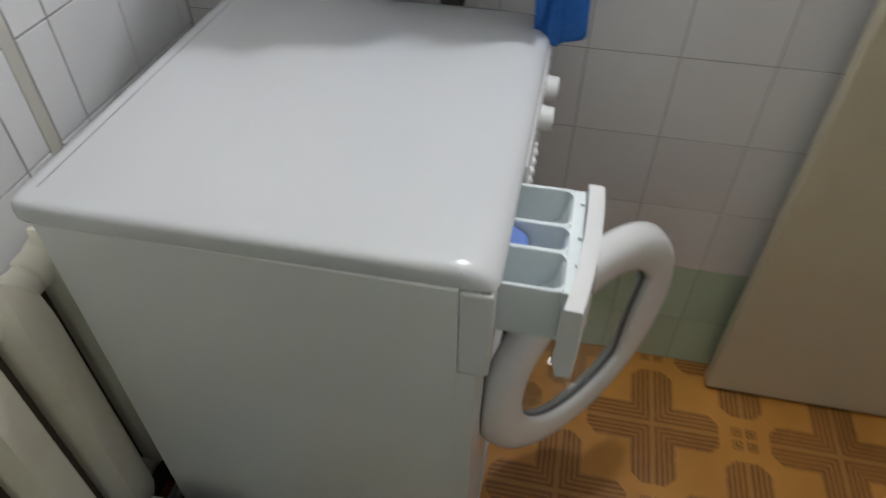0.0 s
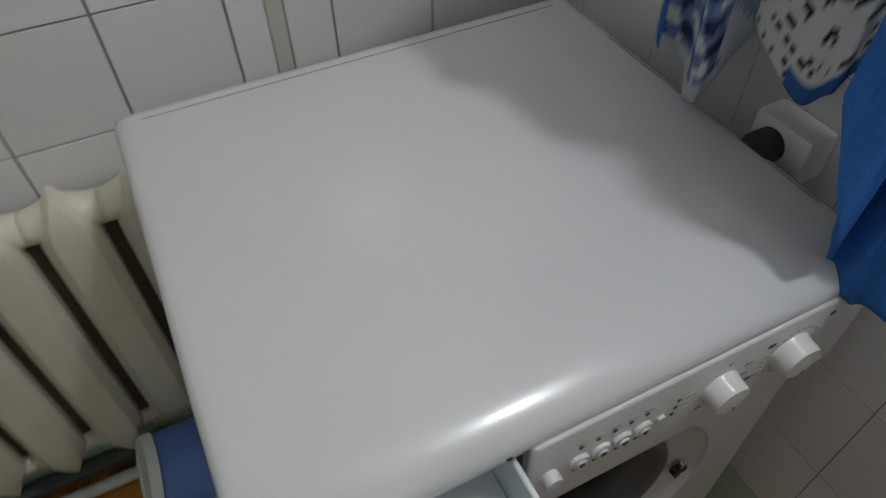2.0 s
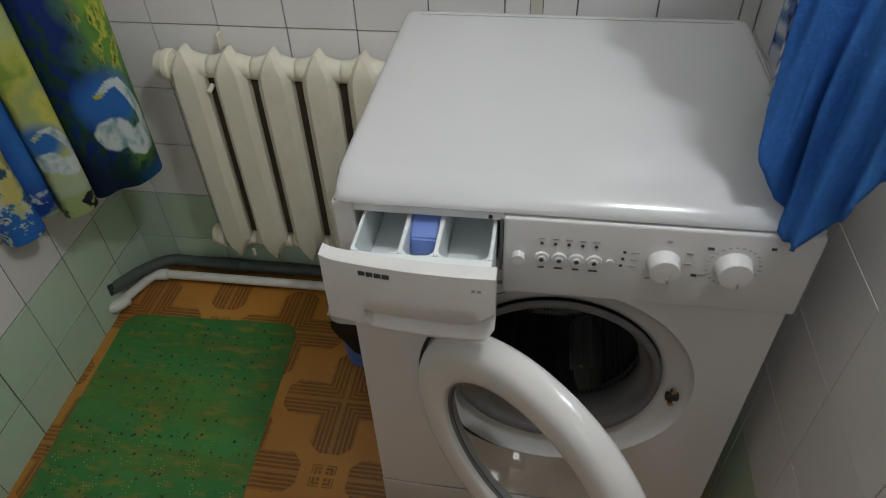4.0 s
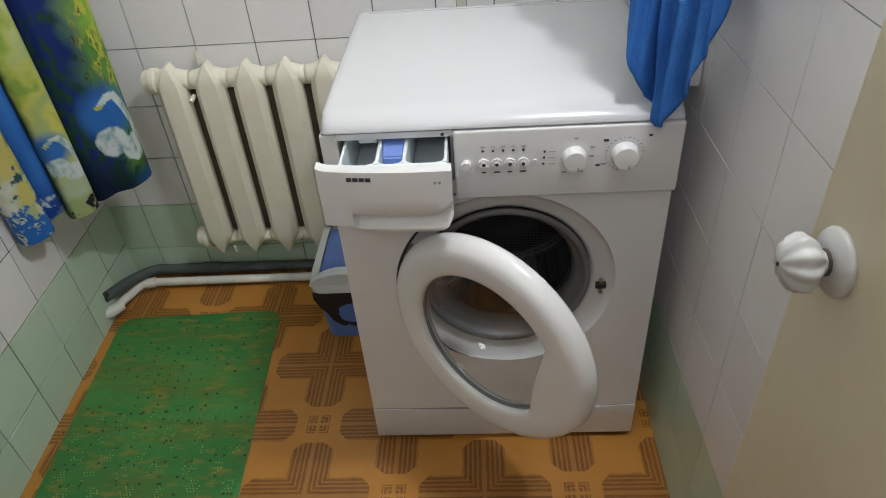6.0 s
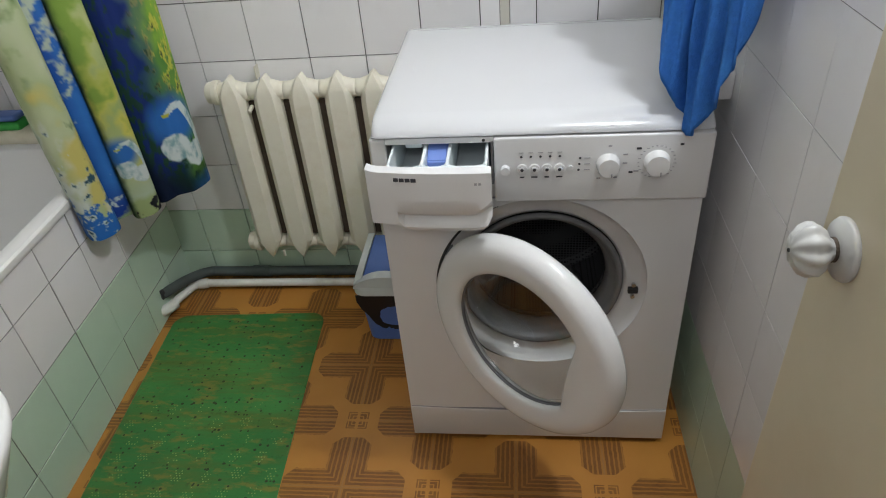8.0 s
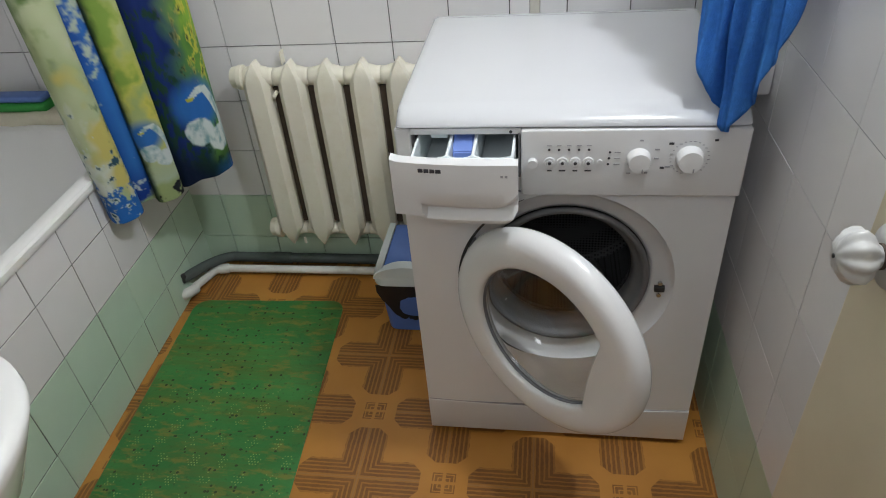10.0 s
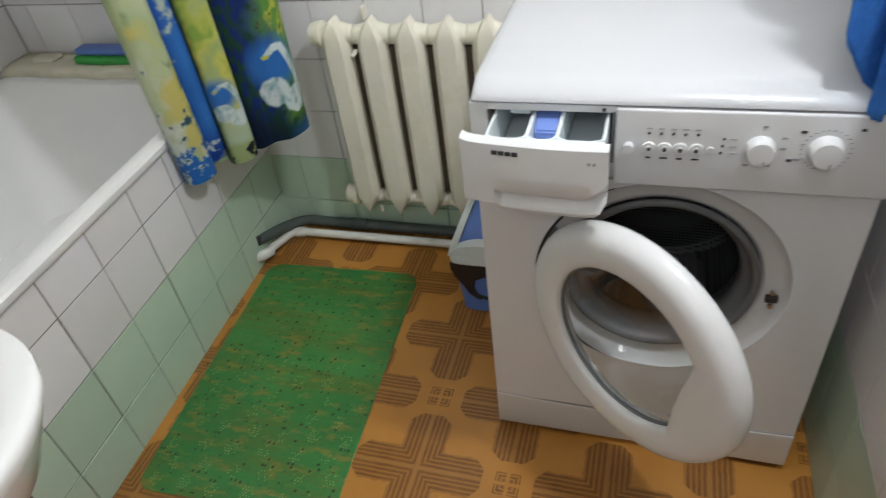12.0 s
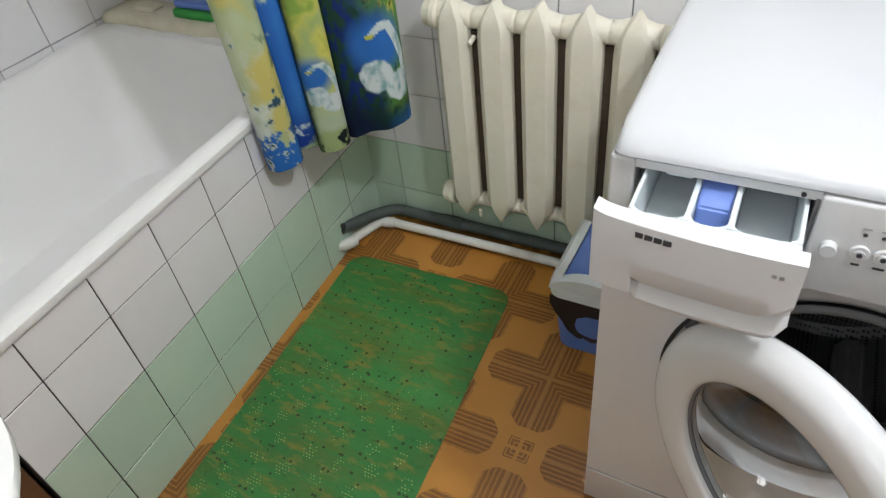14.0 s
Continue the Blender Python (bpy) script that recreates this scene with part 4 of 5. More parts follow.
def curtain_print_shade(u, z):
    """u: 0 to 1 across the gathered cloth, z: height. Watercolour strips, swans near the hem, valley shade painted in.
    """
    n1 = noise.fractal((u * 4.0, z * 5, 0.0), 1.0, 2.0, 4)
    n2 = noise.fractal((u * 26, z * 30, 3.0), 0.8, 2.0, 5)
    n3 = noise.fractal((u * 11 + 5, z * 13, 8.0), 1.0, 2.0, 4)
    k = min(fold_phase(u), 3.999)
    w = k - int(k)
    low = z - 0.45
    if k < 1.0:
        col = blend((0.07, 0.21, 0.045), (0.13, 0.30, 0.05), 0.5 + n1 * 1.5)
        col = crisp(col, (0.24, 0.44, 0.05), z - 0.86 + n3 * 0.12 - w * 0.10, 0.08)
        col = crisp(col, (0.52, 0.53, 0.07), n2 * 0.8 - 0.06 - abs(w - 0.26) * 0.7 + min(0.0, (z - 0.76) * 3), 0.10)
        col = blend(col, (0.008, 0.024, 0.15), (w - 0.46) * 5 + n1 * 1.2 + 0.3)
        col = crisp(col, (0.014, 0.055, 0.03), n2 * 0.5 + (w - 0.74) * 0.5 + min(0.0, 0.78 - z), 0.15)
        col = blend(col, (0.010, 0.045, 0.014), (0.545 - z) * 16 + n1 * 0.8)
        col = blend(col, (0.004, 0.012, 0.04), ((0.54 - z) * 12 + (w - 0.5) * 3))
        col = blend(col, (0.020, 0.13, 0.47), ((0.075 - low) * 22 + n3) * max(0.0, 1 - w / 0.48))
    elif k < 2.0:
        col = blend((0.50, 0.56, 0.24), (0.36, 0.46, 0.17), 0.5 + n1 * 1.6)
        col = crisp(col, (0.62, 0.60, 0.12), n3 * 0.5 + min(0.0, (z - 0.66) * 2.0), 0.25)
        col = crisp(col, (0.24, 0.38, 0.07), n3 * 0.4 + (z - 0.92), 0.2)
        col = blend(col, (0.50, 0.60, 0.46), (0.60 - z) * 10)
        col = crisp(col, (0.36, 0.45, 0.20), 0.060 - low + n3 * 0.02, 0.02)
        # left edge darkened: shade of the fold valley put into the colour
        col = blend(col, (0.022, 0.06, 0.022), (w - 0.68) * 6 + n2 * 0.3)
        col = crisp(col, (0.012, 0.014, 0.02), n2 * 0.10 + 0.028 - low - abs(w - 0.22) * 0.10, 0.012)
    elif k < 3.0:
        col = blend((0.014, 0.09, 0.40), (0.040, 0.20, 0.60), 0.9 - abs(w - 0.45) * 3 + n1 * 0.6)
        # both edges darkened, painting the shade of the valleys beside this fold
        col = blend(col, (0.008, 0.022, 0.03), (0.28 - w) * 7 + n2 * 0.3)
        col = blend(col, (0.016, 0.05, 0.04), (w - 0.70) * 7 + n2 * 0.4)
        col = blend(col, (0.012, 0.05, 0.30), (0.57 - z) * 12)
        col = crisp(col, (0.60, 0.68, 0.68), n2 * 0.20 - 0.045 - abs(low - 0.055) * 1.6, 0.03)
        col = crisp(col, (0.012, 0.016, 0.03), n3 * 0.16 - 0.035 - abs(low - 0.040) * 1.5, 0.03)
        col = crisp(col, (0.34, 0.45, 0.24), 0.040 - low - (w - 0.30) * 0.08 + n2 * 0.02, 0.015)
        col = crisp(col, (0.52, 0.60, 0.48), n2 * 0.3 + (z - 0.97), 0.10)
    else:
        col = blend((0.56, 0.62, 0.40), (0.44, 0.52, 0.27), 0.5 + n1 * 1.5)
        col = crisp(col, (0.66, 0.72, 0.64), n3 * 0.5 - abs(z - 0.60) * 1.2 + 0.06, 0.20)
        col = crisp(col, (0.63, 0.56, 0.17), n1 * 0.6 + 0.05 - abs(z - 0.70) * 1.5 - abs(w - 0.50) * 0.4, 0.15)
        col = crisp(col, (0.16, 0.24, 0.12), n2 * 0.25 + (0.20 - w) * 0.9 + min(0.0, 0.80 - z), 0.12)
        col = crisp(col, (0.15, 0.25, 0.08), n3 * 0.4 - 0.05 + (z - 0.92) * 0.8 + (w - 0.80) * 0.5, 0.20)
        col = crisp(col, (0.022, 0.15, 0.50), n2 * 0.10 + 0.085 - low + (w - 0.5) * 0.05, 0.015)
        col = crisp(col, (0.60, 0.68, 0.62), n2 * 0.30 - 0.08 + min(0.0, (w - 0.55) * 0.3) - max(0.0, low - 0.16), 0.03)
        col = crisp(col, (0.03, 0.09, 0.13), n2 * 0.30 - 0.10 - abs(low - 0.12) * 0.9, 0.03)
    for cu, cz, sc, wide in ((0.155, 0.535, 0.19, 1.35), (0.545, 0.552, 0.12, 1.7)):
        px, pz = -(u - cu) * 0.37 * wide, z - cz
        if abs(px) < sc and -0.1 < pz < sc * 1.4:
            d, h = swan(px, pz, sc)
            ring = math.hypot((px + 0.02) / (sc * 0.40), (pz - sc * 0.75) / (sc * 0.42))
            col = blend(col, (0.03, 0.16, 0.50), (1.0 - ring) * 2.0)
            if d < 0.05:
                col = blend(col, blend((0.68, 0.76, 0.75), (0.22, 0.40, 0.44), 0.30 + n2 * 1.2 - h * 0.3), min(1, (0.05 - d) * 8))
            if math.hypot(px + sc * 0.19, (pz - sc * 0.85) * 1.8) < sc * 0.05:
                col = (0.55, 0.52, 0.06)
    return col


def curtain():
    """A cloth gathered into four rounded hanging folds with narrow valleys between them."""
    NS, NZ = 320, 260
    A, B = Vector((-0.598, 0.515)), Vector((-0.828, 0.238))
    along = (B - A).normalized()
    side = Vector((-along.y, along.x))
    depth = (0.052, 0.048, 0.016, 0.052)
    verts, cols = [], []
    for j in range(NZ + 1):
        v = j / NZ
        for i in range(NS + 1):
            u = i / NS
            k = min(fold_phase(u), 3.9999)
            n = int(k)
            w = k - n
            hem = 0.463 - 0.010 * u + (0.010, -0.004, 0.006, -0.006)[n] * math.sin(math.pi * w) + 0.005 * noise.noise((u * 7, 0, 0))
            z = hem + (1.95 - hem) * v ** 1.6
            h = z - 0.46
            ww = min(1.0, max(0.0, w + 0.05 * noise.noise((n * 3.1, h * 2.0, 5.0)) * math.sin(math.pi * w)))
            lobe = math.sin(math.pi * ww) ** 0.72 * (1 - 0.18 * math.exp(-((ww - 0.62) / 0.12) ** 2) * (n == 0))
            p = A.lerp(B, u) + side * (depth[n] * lobe - 0.030)
            p = p + along * (0.014 * math.sin(2 * math.pi * ww) * -1.0 + 0.035 * h * (u - 0.2))
            p = p + side * (0.005 * noise.noise((u * 9, h * 2.5, 2.0)) + 0.002 * noise.noise((u * 30, h * 6, 7.0)))
            verts.append((p.x, p.y, z))
            cols.append((*[0.82 * q for q in curtain_print_shade(u, z)], 1.0))
    faces = [(j * (NS + 1) + i, j * (NS + 1) + i + 1, (j + 1) * (NS + 1) + i + 1, (j + 1) * (NS + 1) + i) for j in range(NZ) for i in range(NS)]
    me = bpy.data.meshes.new("cloth")
    me.from_pydata(verts, [], faces)
    layer = me.color_attributes.new("print", "FLOAT_COLOR", "POINT")
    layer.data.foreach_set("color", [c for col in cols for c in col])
    for f in me.polygons:
        f.use_smooth = True
    me.materials.append(CURTAIN)
    return me


def put(name, me, parent, label=""):
    ob = new(name, me)
    ob.parent = parent
    ob.matrix_parent_inverse = Matrix.Translation(-parent.location)
    sol = ob.modifiers.new("thickness", "SOLIDIFY")
    sol.thickness = 0.0012
    return tagged(ob, label)


shower_curtain = placed("shower_curtain", (-0.72, 0.39, 1.96), "gathered blue and green shower curtain printed with white swans", "curtain")
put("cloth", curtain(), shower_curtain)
for k in range(7):
    u = k / 6
    p = Vector((-0.600, 0.520, 1.96)).lerp(Vector((-0.835, 0.262, 1.96)), u)
    part("curtain_ring", lathe([(0.014, -0.0015), (0.017, 0.0), (0.014, 0.0015)], Matrix.Translation(p + Vector((0, 0, 0.012))) @ Matrix.Rotation(radians(90), 4, "Y"), 20, close=True), PLASTIC, shower_curtain)
rail = placed("curtain_rail", (-0.7, 0.0, 1.98), "white curtain rail over the bath edge", "curtain rail")
part("bar", tube(smooth_path([(-0.56, YB, 1.985), (-0.60, 0.52, 1.985), (-0.835, 0.262, 1.985), (-0.86, -0.2, 1.985), (-0.86, YS, 1.985)], 6), 0.011), PIPE_WHITE, rail, smooth=True)


# ---- towels on the side wall ----
def hanging(name, label, cat, hook, knots, material, colour=None, zstep=60, ripple=0.006, seed=1.0, bulge=0.05, spread=0.80, lean=0.0, gather=2.2, group="towels on the side wall"):
    """A cloth gathered at its hook that opens downwards. knots: (x, y, hem height) along its lower edge. bulge: swells
    the unseen upper cloth to cast shade.
    """
    ob = placed(name, hook, label, cat, group)
    edge = smooth_path([Vector(k) for k in knots], 14)
    n = len(edge)
    verts, cols = [], []
    c = sum((Vector((e.x, e.y, 0)) for e in edge), Vector()) / n
    s = [0.0]
    for a, b in zip(edge, edge[1:]):
        s.append(s[-1] + math.hypot(b.x - a.x, b.y - a.y))
    for j in range(zstep + 1):
        v = j / zstep
        for i, e in enumerate(edge):
            z = e.z + (hook[2] - e.z) * v
            open_ = 1 - spread * v ** gather
            x = hook[0] + (e.x - hook[0]) * open_ * (1 - v ** 6) - bulge * (1 - lean * i / n) * math.sin(math.pi * max(0.0, v - 0.22) / 0.78) ** 2 * min(1, 0.55 + (XR - e.x) / 0.12)
            y = hook[1] + (e.y - hook[1]) * open_
            w = ripple * noise.noise((i * 0.12 + seed, z * 5, seed)) * (1 - v)
            verts.append((min(x + w, XR - 0.004), y + w, z))
            if colour:
                cols.append((*colour(s[i], z - e.z), 1.0))
    faces = [(j * n + i, j * n + i + 1, (j + 1) * n + i + 1, (j + 1) * n + i) for j in range(zstep) for i in range(n - 1)]
    me = bpy.data.meshes.new("cloth")
    me.from_pydata(verts, [], faces)
    if colour:
        layer = me.color_attributes.new("print", "FLOAT_COLOR", "POINT")
        layer.data.foreach_set("color", [q for col in cols for q in col])
    for f in me.polygons:
        f.use_smooth = True
    me.materials.append(material)
    cl = put("cloth", me, ob)
    cl.modifiers[0].thickness = 0.004
    part("loop", tube([(hook[0], hook[1], hook[2] - 0.01), (hook[0] + 0.005, hook[1], hook[2] + 0.03)], 0.003, 8), material if not colour else PLASTIC, ob)
    return ob


def plaid(s, h):
    """Checks of navy, mid blue and white between a plain blue border and a white hem."""
    if s < 0.070 and h < 0.14 + 0.3 * s:
        return (0.035, 0.12, 0.42)
    if h < 0.022:
        return (0.55, 0.58, 0.64)
    a, b = (s + h * 0.30) % 0.034 < 0.017, (h - s * 0.30) % 0.034 < 0.017
    if s > 0.165:
        return (0.64, 0.66, 0.69) if (s + 0.4 * h) % 0.03 < 0.022 else (0.25, 0.32, 0.50)
    return (0.035, 0.045, 0.13) if a and b else ((0.16, 0.24, 0.46) if a or b else (0.66, 0.68, 0.72))


def kitchen_print(s, h):
    """White cloth with scattered dark round drawings, a checked square and a blue border."""
    if h < 0.022 and s > 0.095:
        return (0.045, 0.13, 0.40)
    if 0.105 < h < 0.165 and 0.075 < s < 0.135:
        edge = min(h - 0.105, 0.165 - h, s - 0.075, 0.135 - s)
        return (0.03, 0.03, 0.05) if edge < 0.005 or ((s - 0.075) // 0.015 + (h - 0.105) // 0.015) % 2 else (0.62, 0.60, 0.62)
    big = 0.045 < h
    pitch = 0.027 if big else 0.0125
    row = math.floor(h / pitch)
    col = math.floor((s + 0.5 * pitch * (row % 2)) / pitch)
    jx, jz = 0.22 * noise.noise((col * 1.7, row * 2.3, 1.0)), 0.22 * noise.noise((col * 2.1, row * 1.9, 4.0))
    dx, dz = (s + 0.5 * pitch * (row % 2)) / pitch - col - 0.5 - jx, h / pitch - row - 0.5 - jz
    d = math.hypot(dx, dz * (1.0 + 0.5 * ((col + row) % 2)))
    size = 0.20 + 0.10 * ((col * 7 + row * 13) % 4) / 3
    if d < size and (d > size * 0.55 or (col + row) % 3):
        return (0.025, 0.025, 0.035)
    return (0.72, 0.71, 0.73)


# unseen upper cloth is shaped by bulge and gather to shade the washer top
hanging("blue_towel", "large bright blue terry towel hanging beside the washing machine", "towel", (0.636, 0.00, 1.60), [(0.622, 0.075, 1.01), (0.55, 0.065, 1.01), (0.500, 0.022, 0.985), (0.517, 0.0, 0.905), (0.538, -0.006, 0.852), (0.545, -0.036, 0.832), (0.556, -0.072, 0.876), (0.577, -0.093, 0.955), (0.602, -0.086, 1.02), (0.626, -0.03, 1.04)], BLUE_TOWEL, zstep=70, ripple=0.02, seed=2.0, bulge=0.0, spread=0.85, gather=6.0)
hanging("plaid_towel", "blue and white plaid kitchen towel on the side wall", "towel", (0.640, 0.26, 1.42), [(0.630, 0.345, 1.00), (0.600, 0.330, 0.945), (0.578, 0.305, 0.905), (0.590, 0.270, 0.886), (0.570, 0.242, 0.872), (0.574, 0.226, 0.885), (0.600, 0.216, 0.935), (0.638, 0.210, 0.985)], KITCHEN_TOWEL, plaid, ripple=0.008, seed=4.0, bulge=0.180, spread=0.30, lean=0.22)
hanging("printed_towel", "white kitchen towel printed with small dark drawings", "towel", (0.642, 0.13, 1.42), [(0.634, 0.232, 1.020), (0.604, 0.212, 0.975), (0.598, 0.165, 0.944), (0.596, 0.124, 0.932), (0.600, 0.104, 0.962), (0.606, 0.085, 1.005), (0.616, 0.060, 1.05), (0.640, 0.030, 1.09)], KITCHEN_TOWEL, kitchen_print, ripple=0.008, seed=6.0, bulge=0.150, spread=0.20, lean=0.25)
for y, z in ((0.00, 1.63), (0.26, 1.45), (0.13, 1.45)):
    hk = placed("towel_hook", (XR, y, z), "small steel hook on the side wall", "hook", "towel hooks")
    part("pin", tube(smooth_path([(XR + 0.005, y, z + 0.01), (XR - 0.02, y, z), (XR - 0.026, y, z + 0.012)], 4), 0.003, 8), CHROME, hk)

# ---- socket and plug ----
socket = placed("wall_socket", (XR, 0.14, 0.86), "white surface-mounted wall socket with a black plug", "socket")
part("box", box((0.614, 0.106, 0.832), (XR - 0.001, 0.180, 0.889), 0.006, 2), PLASTIC, socket, smooth=True, angle=40)
plug = part("plug", lathe([(0.0005, 0.022), (0.016, 0.022), (0.019, 0.018), (0.019, -0.004)], Matrix.Translation((0.611, 0.150, 0.860)) @ Matrix.Rotation(radians(-90), 4, "Y"), 24), DARK, socket, "black round plug", smooth=True, angle=40)
part("cable", tube(smooth_path([(0.592, 0.150, 0.858), (0.612, 0.165, 0.80), (0.628, 0.22, 0.60), (0.63, 0.32, 0.3), (0.62, 0.45, 0.1)], 8), 0.0035, 8), DARK, plug)

# ---- open door with its knob ----
door_leaf = placed("door", (0.60, -0.75, 0.0), "open cream painted door standing along the side wall", "door")
part("leaf", box((0.580, -1.05, 0.008), (0.616, -0.475, 2.04), 0.004, 2), DOOR_PAINT, door_leaf)
mk = Matrix.Translation((0.580, -0.530, 0.957)) @ Matrix.Rotation(radians(-90), 4, "Y")


def flutes(r, a):
    return r * (1 - 0.15 * abs(math.sin(4.5 * a)) ** 2.2) if r > 0.0125 else r


knob_ob = part("door_knob", lathe([(0.0105, 0.007), (0.011, 0.013), (0.014, 0.017), (0.0225, 0.022), (0.0280, 0.029), (0.0282, 0.035), (0.0245, 0.043), (0.016, 0.049), (0.004, 0.0515), (0.0006, 0.0515)], mk, 64, radius=flutes), KNOB_PAINT, door_leaf, "white fluted painted door knob", smooth=True)
part("rosette", lathe([(0.0005, 0.0), (0.0315, -0.001), (0.0325, 0.003), (0.030, 0.007), (0.015, 0.010), (0.0005, 0.0105)], mk, 40), KNOB_PAINT, knob_ob, smooth=True)
part("collar", lathe([(0.0125, 0.0105), (0.0125, 0.0135), (0.009, 0.0135)], mk, 24), GAP_BROWN, knob_ob, "dark gap round the knob")
part("knob_pin", rod((0.5275, -0.530, 0.957), (0.530, -0.530, 0.957), 0.0022, 10), DARK, knob_ob)

# ---- wash basin ----
basin = placed("wash_basin", (-0.50, -0.80, 0.0), "white ceramic wash basin on a pedestal", "wash basin")


def basin_ring(hx, yf, yb, z, n=64):
    out = []
    for k in range(n):
        a = 2 * math.pi * k / n
        c, s = math.cos(a), math.sin(a)
        x = hx * math.copysign(abs(c) ** 0.80, c)
        y = (yf if s > 0 else yb) * math.copysign(abs(s) ** (0.76 if s > 0 else 0.5), s)
        out.append((-0.522 + x, -0.785 + y, z))
    return out


bowl = [basin_ring(0.10, 0.06, 0.12, 0.60), basin_ring(0.17, 0.13, 0.20, 0.645), basin_ring(0.222, 0.205, 0.255, 0.72), basin_ring(0.243, 0.236, 0.27, 0.775), basin_ring(0.250, 0.247, 0.275, 0.795), basin_ring(0.246, 0.247, 0.272, 0.803), basin_ring(0.237, 0.236, 0.268, 0.806), basin_ring(0.205, 0.196, 0.150, 0.804), basin_ring(0.195, 0.186, 0.142, 0.797), basin_ring(0.175, 0.165, 0.13, 0.755), basin_ring(0.13, 0.115, 0.10, 0.69), basin_ring(0.05, 0.05, 0.05, 0.665), basin_ring(0.018, 0.018, 0.018, 0.66)]
part("bowl", loft(bowl), CERAMIC, basin, smooth=True, angle=60)
part("pedestal", loft([basin_ring(0.10, 0.07, 0.12, 0.0), basin_ring(0.085, 0.06, 0.11, 0.03), basin_ring(0.075, 0.05, 0.10, 0.3), basin_ring(0.095, 0.06, 0.115, 0.60)]), CERAMIC, basin, smooth=True, angle=60)
part("drain", rod((-0.50, -0.78, 0.6605), (-0.50, -0.78, 0.664), 0.02, 20), CHROME, basin)

# ---- wall lamp above the towels ----
sconce = placed("wall_lamp", (XR, LAMP[1], LAMP[2] + 0.10), "small wall lamp with a bare bulb above the towels", "wall lamp")
part("backplate", rod((XR + 0.004, LAMP[1], LAMP[2] + 0.14), (XR - 0.02, LAMP[1], LAMP[2] + 0.14), 0.045, 28), PLASTIC, sconce)
part("arm", tube(smooth_path([(XR - 0.015, LAMP[1], LAMP[2] + 0.14), (LAMP[0] + 0.04, LAMP[1], LAMP[2] + 0.15), (LAMP[0], LAMP[1], LAMP[2] + 0.12), (LAMP[0], LAMP[1], LAMP[2] + 0.08)], 6), 0.008), CHROME, sconce, smooth=True)
part("lamp_socket", rod((LAMP[0], LAMP[1], LAMP[2] + 0.09), (LAMP[0], LAMP[1], LAMP[2] + 0.05), 0.018, 20), PLASTIC, sconce)

# ---- door frame ----
frame_bm = box((0.60, YS - 0.105, 0.0), (0.63, YS + 0.005, 2.08), 0.003, 1)
box((-0.25, YS - 0.105, 0.0), (-0.22, YS + 0.005, 2.08), 0.003, 1, frame_bm)
box((-0.25, YS - 0.105, 2.06), (0.63, YS + 0.005, 2.09), 0.003, 1, frame_bm)
structure("door_1", frame_bm, DOOR_PAINT, "cream painted door frame", "door frame")

# ---- tiles, each one a piece of its wall ----
TILE_MESHES = {}


def tile_mesh(w, h, material, g):
    key = (round(w, 4), round(h, 4), material.name, g)
    if key not in TILE_MESHES:
        d, c = 0.006, 0.0006 if g > 0.001 else 0.0001
        bm = bmesh.new()
        loft([[(g, g, 0), (w - g, g, 0), (w - g, h - g, 0), (g, h - g, 0)], [(g, g, d - c), (w - g, g, d - c), (w - g, h - g, d - c), (g, h - g, d - c)], [(g + c, g + c, d), (w - g - c, g + c, d), (w - g - c, h - g - c, d), (g + c, h - g - c, d)]], bm=bm)
        bmesh.ops.recalc_face_normals(bm, faces=bm.faces)
        me = bpy.data.meshes.new("tile")
        bm.to_mesh(me)
        bm.free()
        me.materials.append(material)
        TILE_MESHES[key] = me
    return TILE_MESHES[key]


rnd = random.Random(3)


def tile_wall(parent, origin, u, us, zs, green_below, skip=None, g=0.0014, uneven=0.35):
    """Tiles between the lines us (along u, measured from origin) and zs, standing off the wall by its bed."""
    u = Vector(u).normalized()
    nrm = u.cross(Vector((0, 0, 1)))
    rot = Matrix((u, Vector((0, 0, 1)), nrm)).transposed().to_4x4()
    for z0, z1 in zip(zs, zs[1:]):
        for a, b in zip(us, us[1:]):
            if skip and skip(a, b, z0, z1):
                continue
            ob = new("tile", tile_mesh(b - a, z1 - z0, GREEN_TILE if z1 <= green_below + 0.02 else TILE, g))
            ob.parent = parent
            tilt = Matrix.Rotation(radians(rnd.uniform(-uneven, uneven)), 4, "X") @ Matrix.Rotation(radians(rnd.uniform(-uneven, uneven)), 4, "Y")
            ob.matrix_basis = Matrix.Translation(Vector(origin) + u * a + Vector((0, 0, z0)) + nrm * rnd.uniform(-0.0017, 0.0011) * uneven) @ rot @ tilt


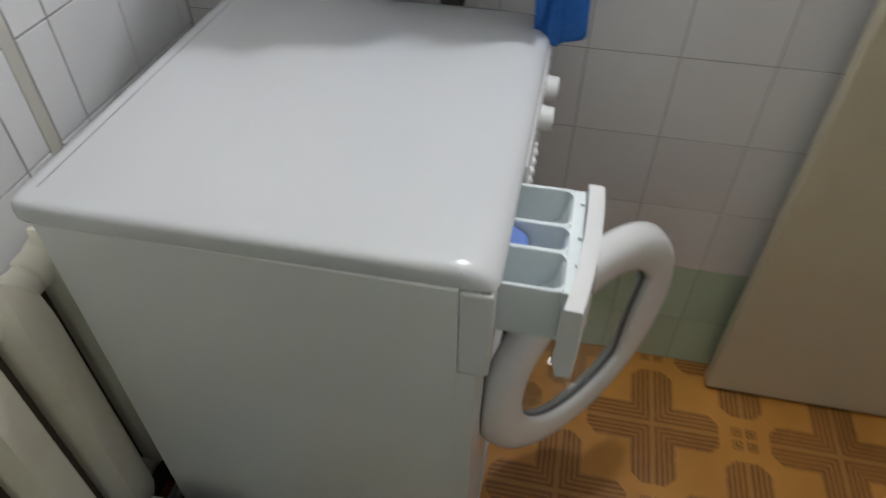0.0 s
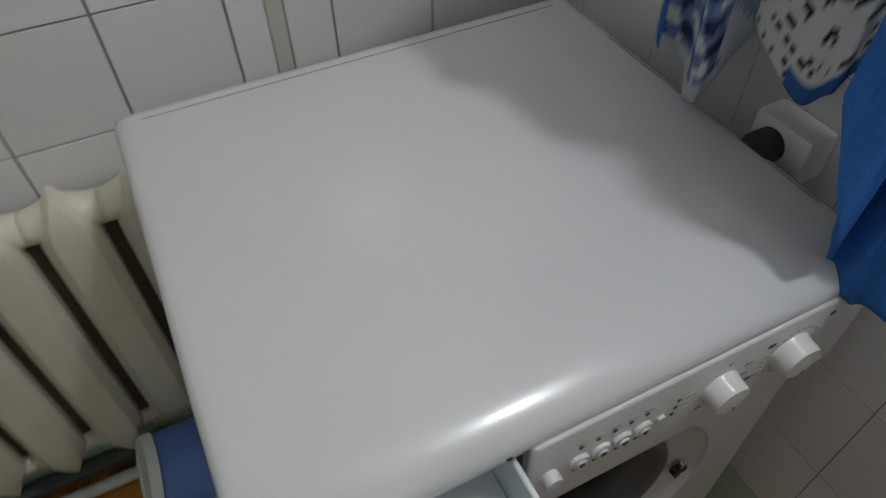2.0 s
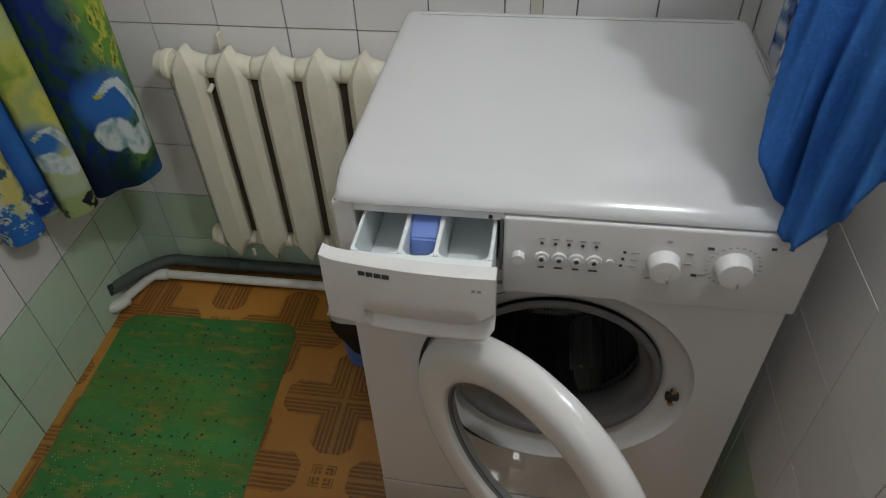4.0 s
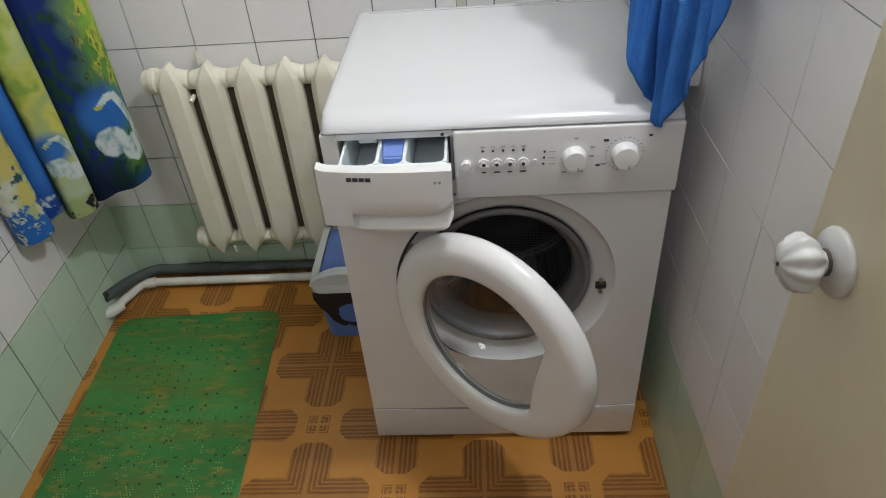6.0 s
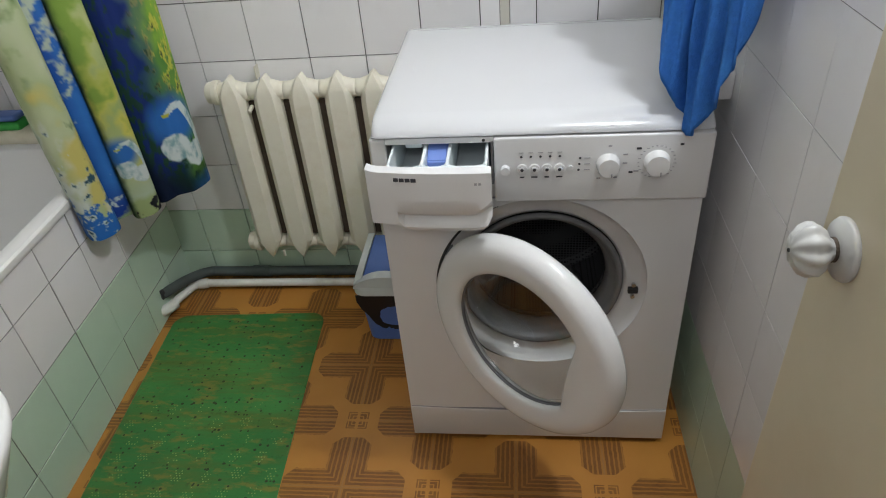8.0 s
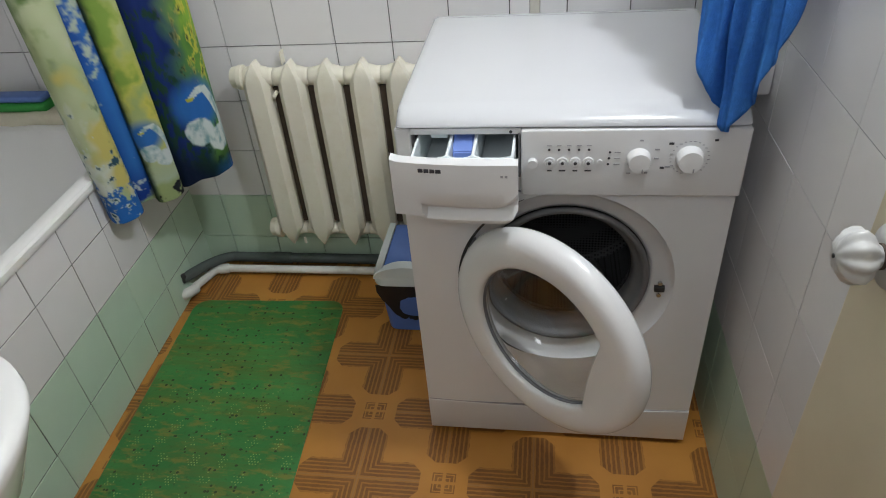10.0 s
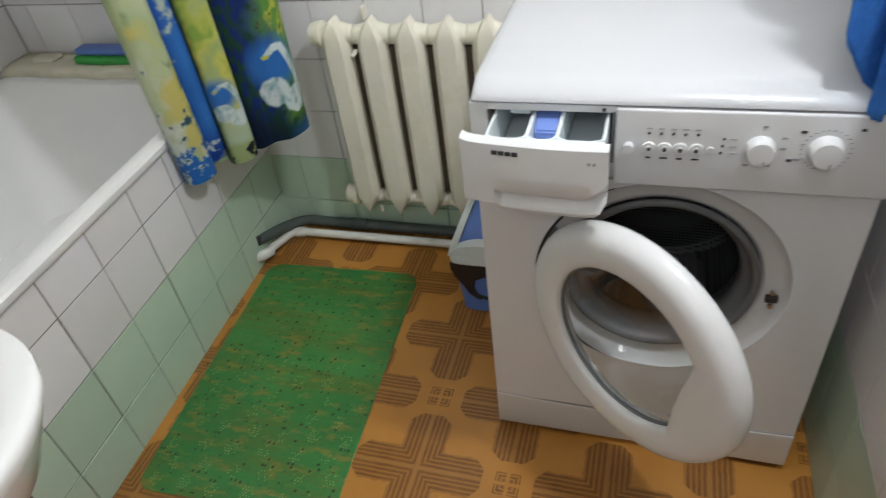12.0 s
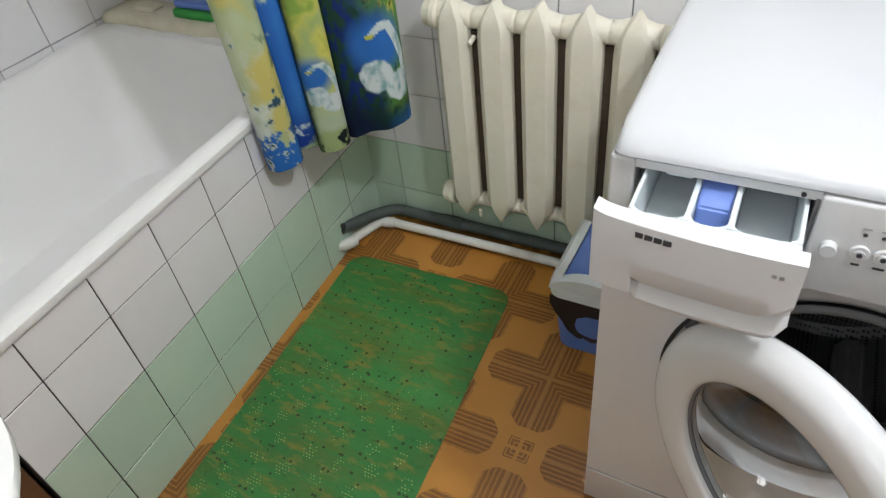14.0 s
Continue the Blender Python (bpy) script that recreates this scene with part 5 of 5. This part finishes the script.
def lines(lo, hi, start, pitch):
    k0 = math.ceil((lo - start) / pitch + 1e-6)
    out = [lo]
    x = start + pitch * k0
    while x < hi - 0.004:
        if x > lo + 0.004:
            out.append(x)
        x += pitch
    return out + [hi]


def bed(name, lo, hi, material):
    return structure(name, box(lo, hi), material, "mortar bed with thin dark joints behind the tiles", "grout")


nz = [0.0, 0.107, 0.268, 0.429, 0.590, 0.751, 0.912, 1.073, 1.234, 1.395]
ez = [0.0, 0.145, 0.304, 0.463, 0.622, 0.781, 0.940, 1.099, 1.258, 1.395]
bed("grout_north", (XL, YB + 0.0055, 0.27), (XR, YB + T, 1.395), GROUT)
bed("grout_north_green", (XL, YB + 0.0055, 0.0), (XR, YB + T, 0.268), GREEN_GROUT)
bed("grout_east", (XR + 0.0008, YS + 0.005, 0.305), (XR + T, YB + 0.0055, 1.395), GROUT_PALE)
bed("grout_east_green", (XR + 0.0008, YS + 0.005, 0.0), (XR + T, YB + 0.0055, 0.304), GREEN_GROUT)
bed("grout_west", (XL - T, YS, 0.0), (XL - 0.0055, YB + 0.0055, 1.395), GROUT)
OFF = 0.006
tile_wall(wall_north, (0, YB + OFF, 0), (1, 0, 0), lines(XL, 0.222, -0.1425, 0.1565), nz, 0.268)
tile_wall(wall_north, (0, YB + OFF, 0), (1, 0, 0), [0.246, 0.314, 0.468, 0.622, XR], nz, 0.268)
tile_wall(wall_east, (XR + OFF, 0, 0), (0, -1, 0), lines(-YB, 1.05, -0.078, 0.1555), ez, 0.304, g=0.0007, uneven=0.10)
tile_wall(wall_west, (XL - OFF, 0, 0), (0, 1, 0), lines(YS, YB, 0.05, 0.157), nz[3:], 0.0)
structure("trim_pilaster", box((0.222, YB + 0.001, 0.0), (0.246, YB + 0.0058, 1.395), 0.001, 1), BEIGE, "beige painted strip between the tiles", "trim")
BU = Vector((-0.045, 1, 0)).normalized()
bo = Vector((-0.838 + skew(-0.49), -0.49, 0)) - Vector((0.006, 0, 0))
tile_wall(bath_block, bo, BU, [0.0, 0.098, 0.252, 0.405, 0.557, 0.705, 0.86, 1.012, 1.157], [0.0, 0.128, 0.288, 0.446, 0.549], 0.288)
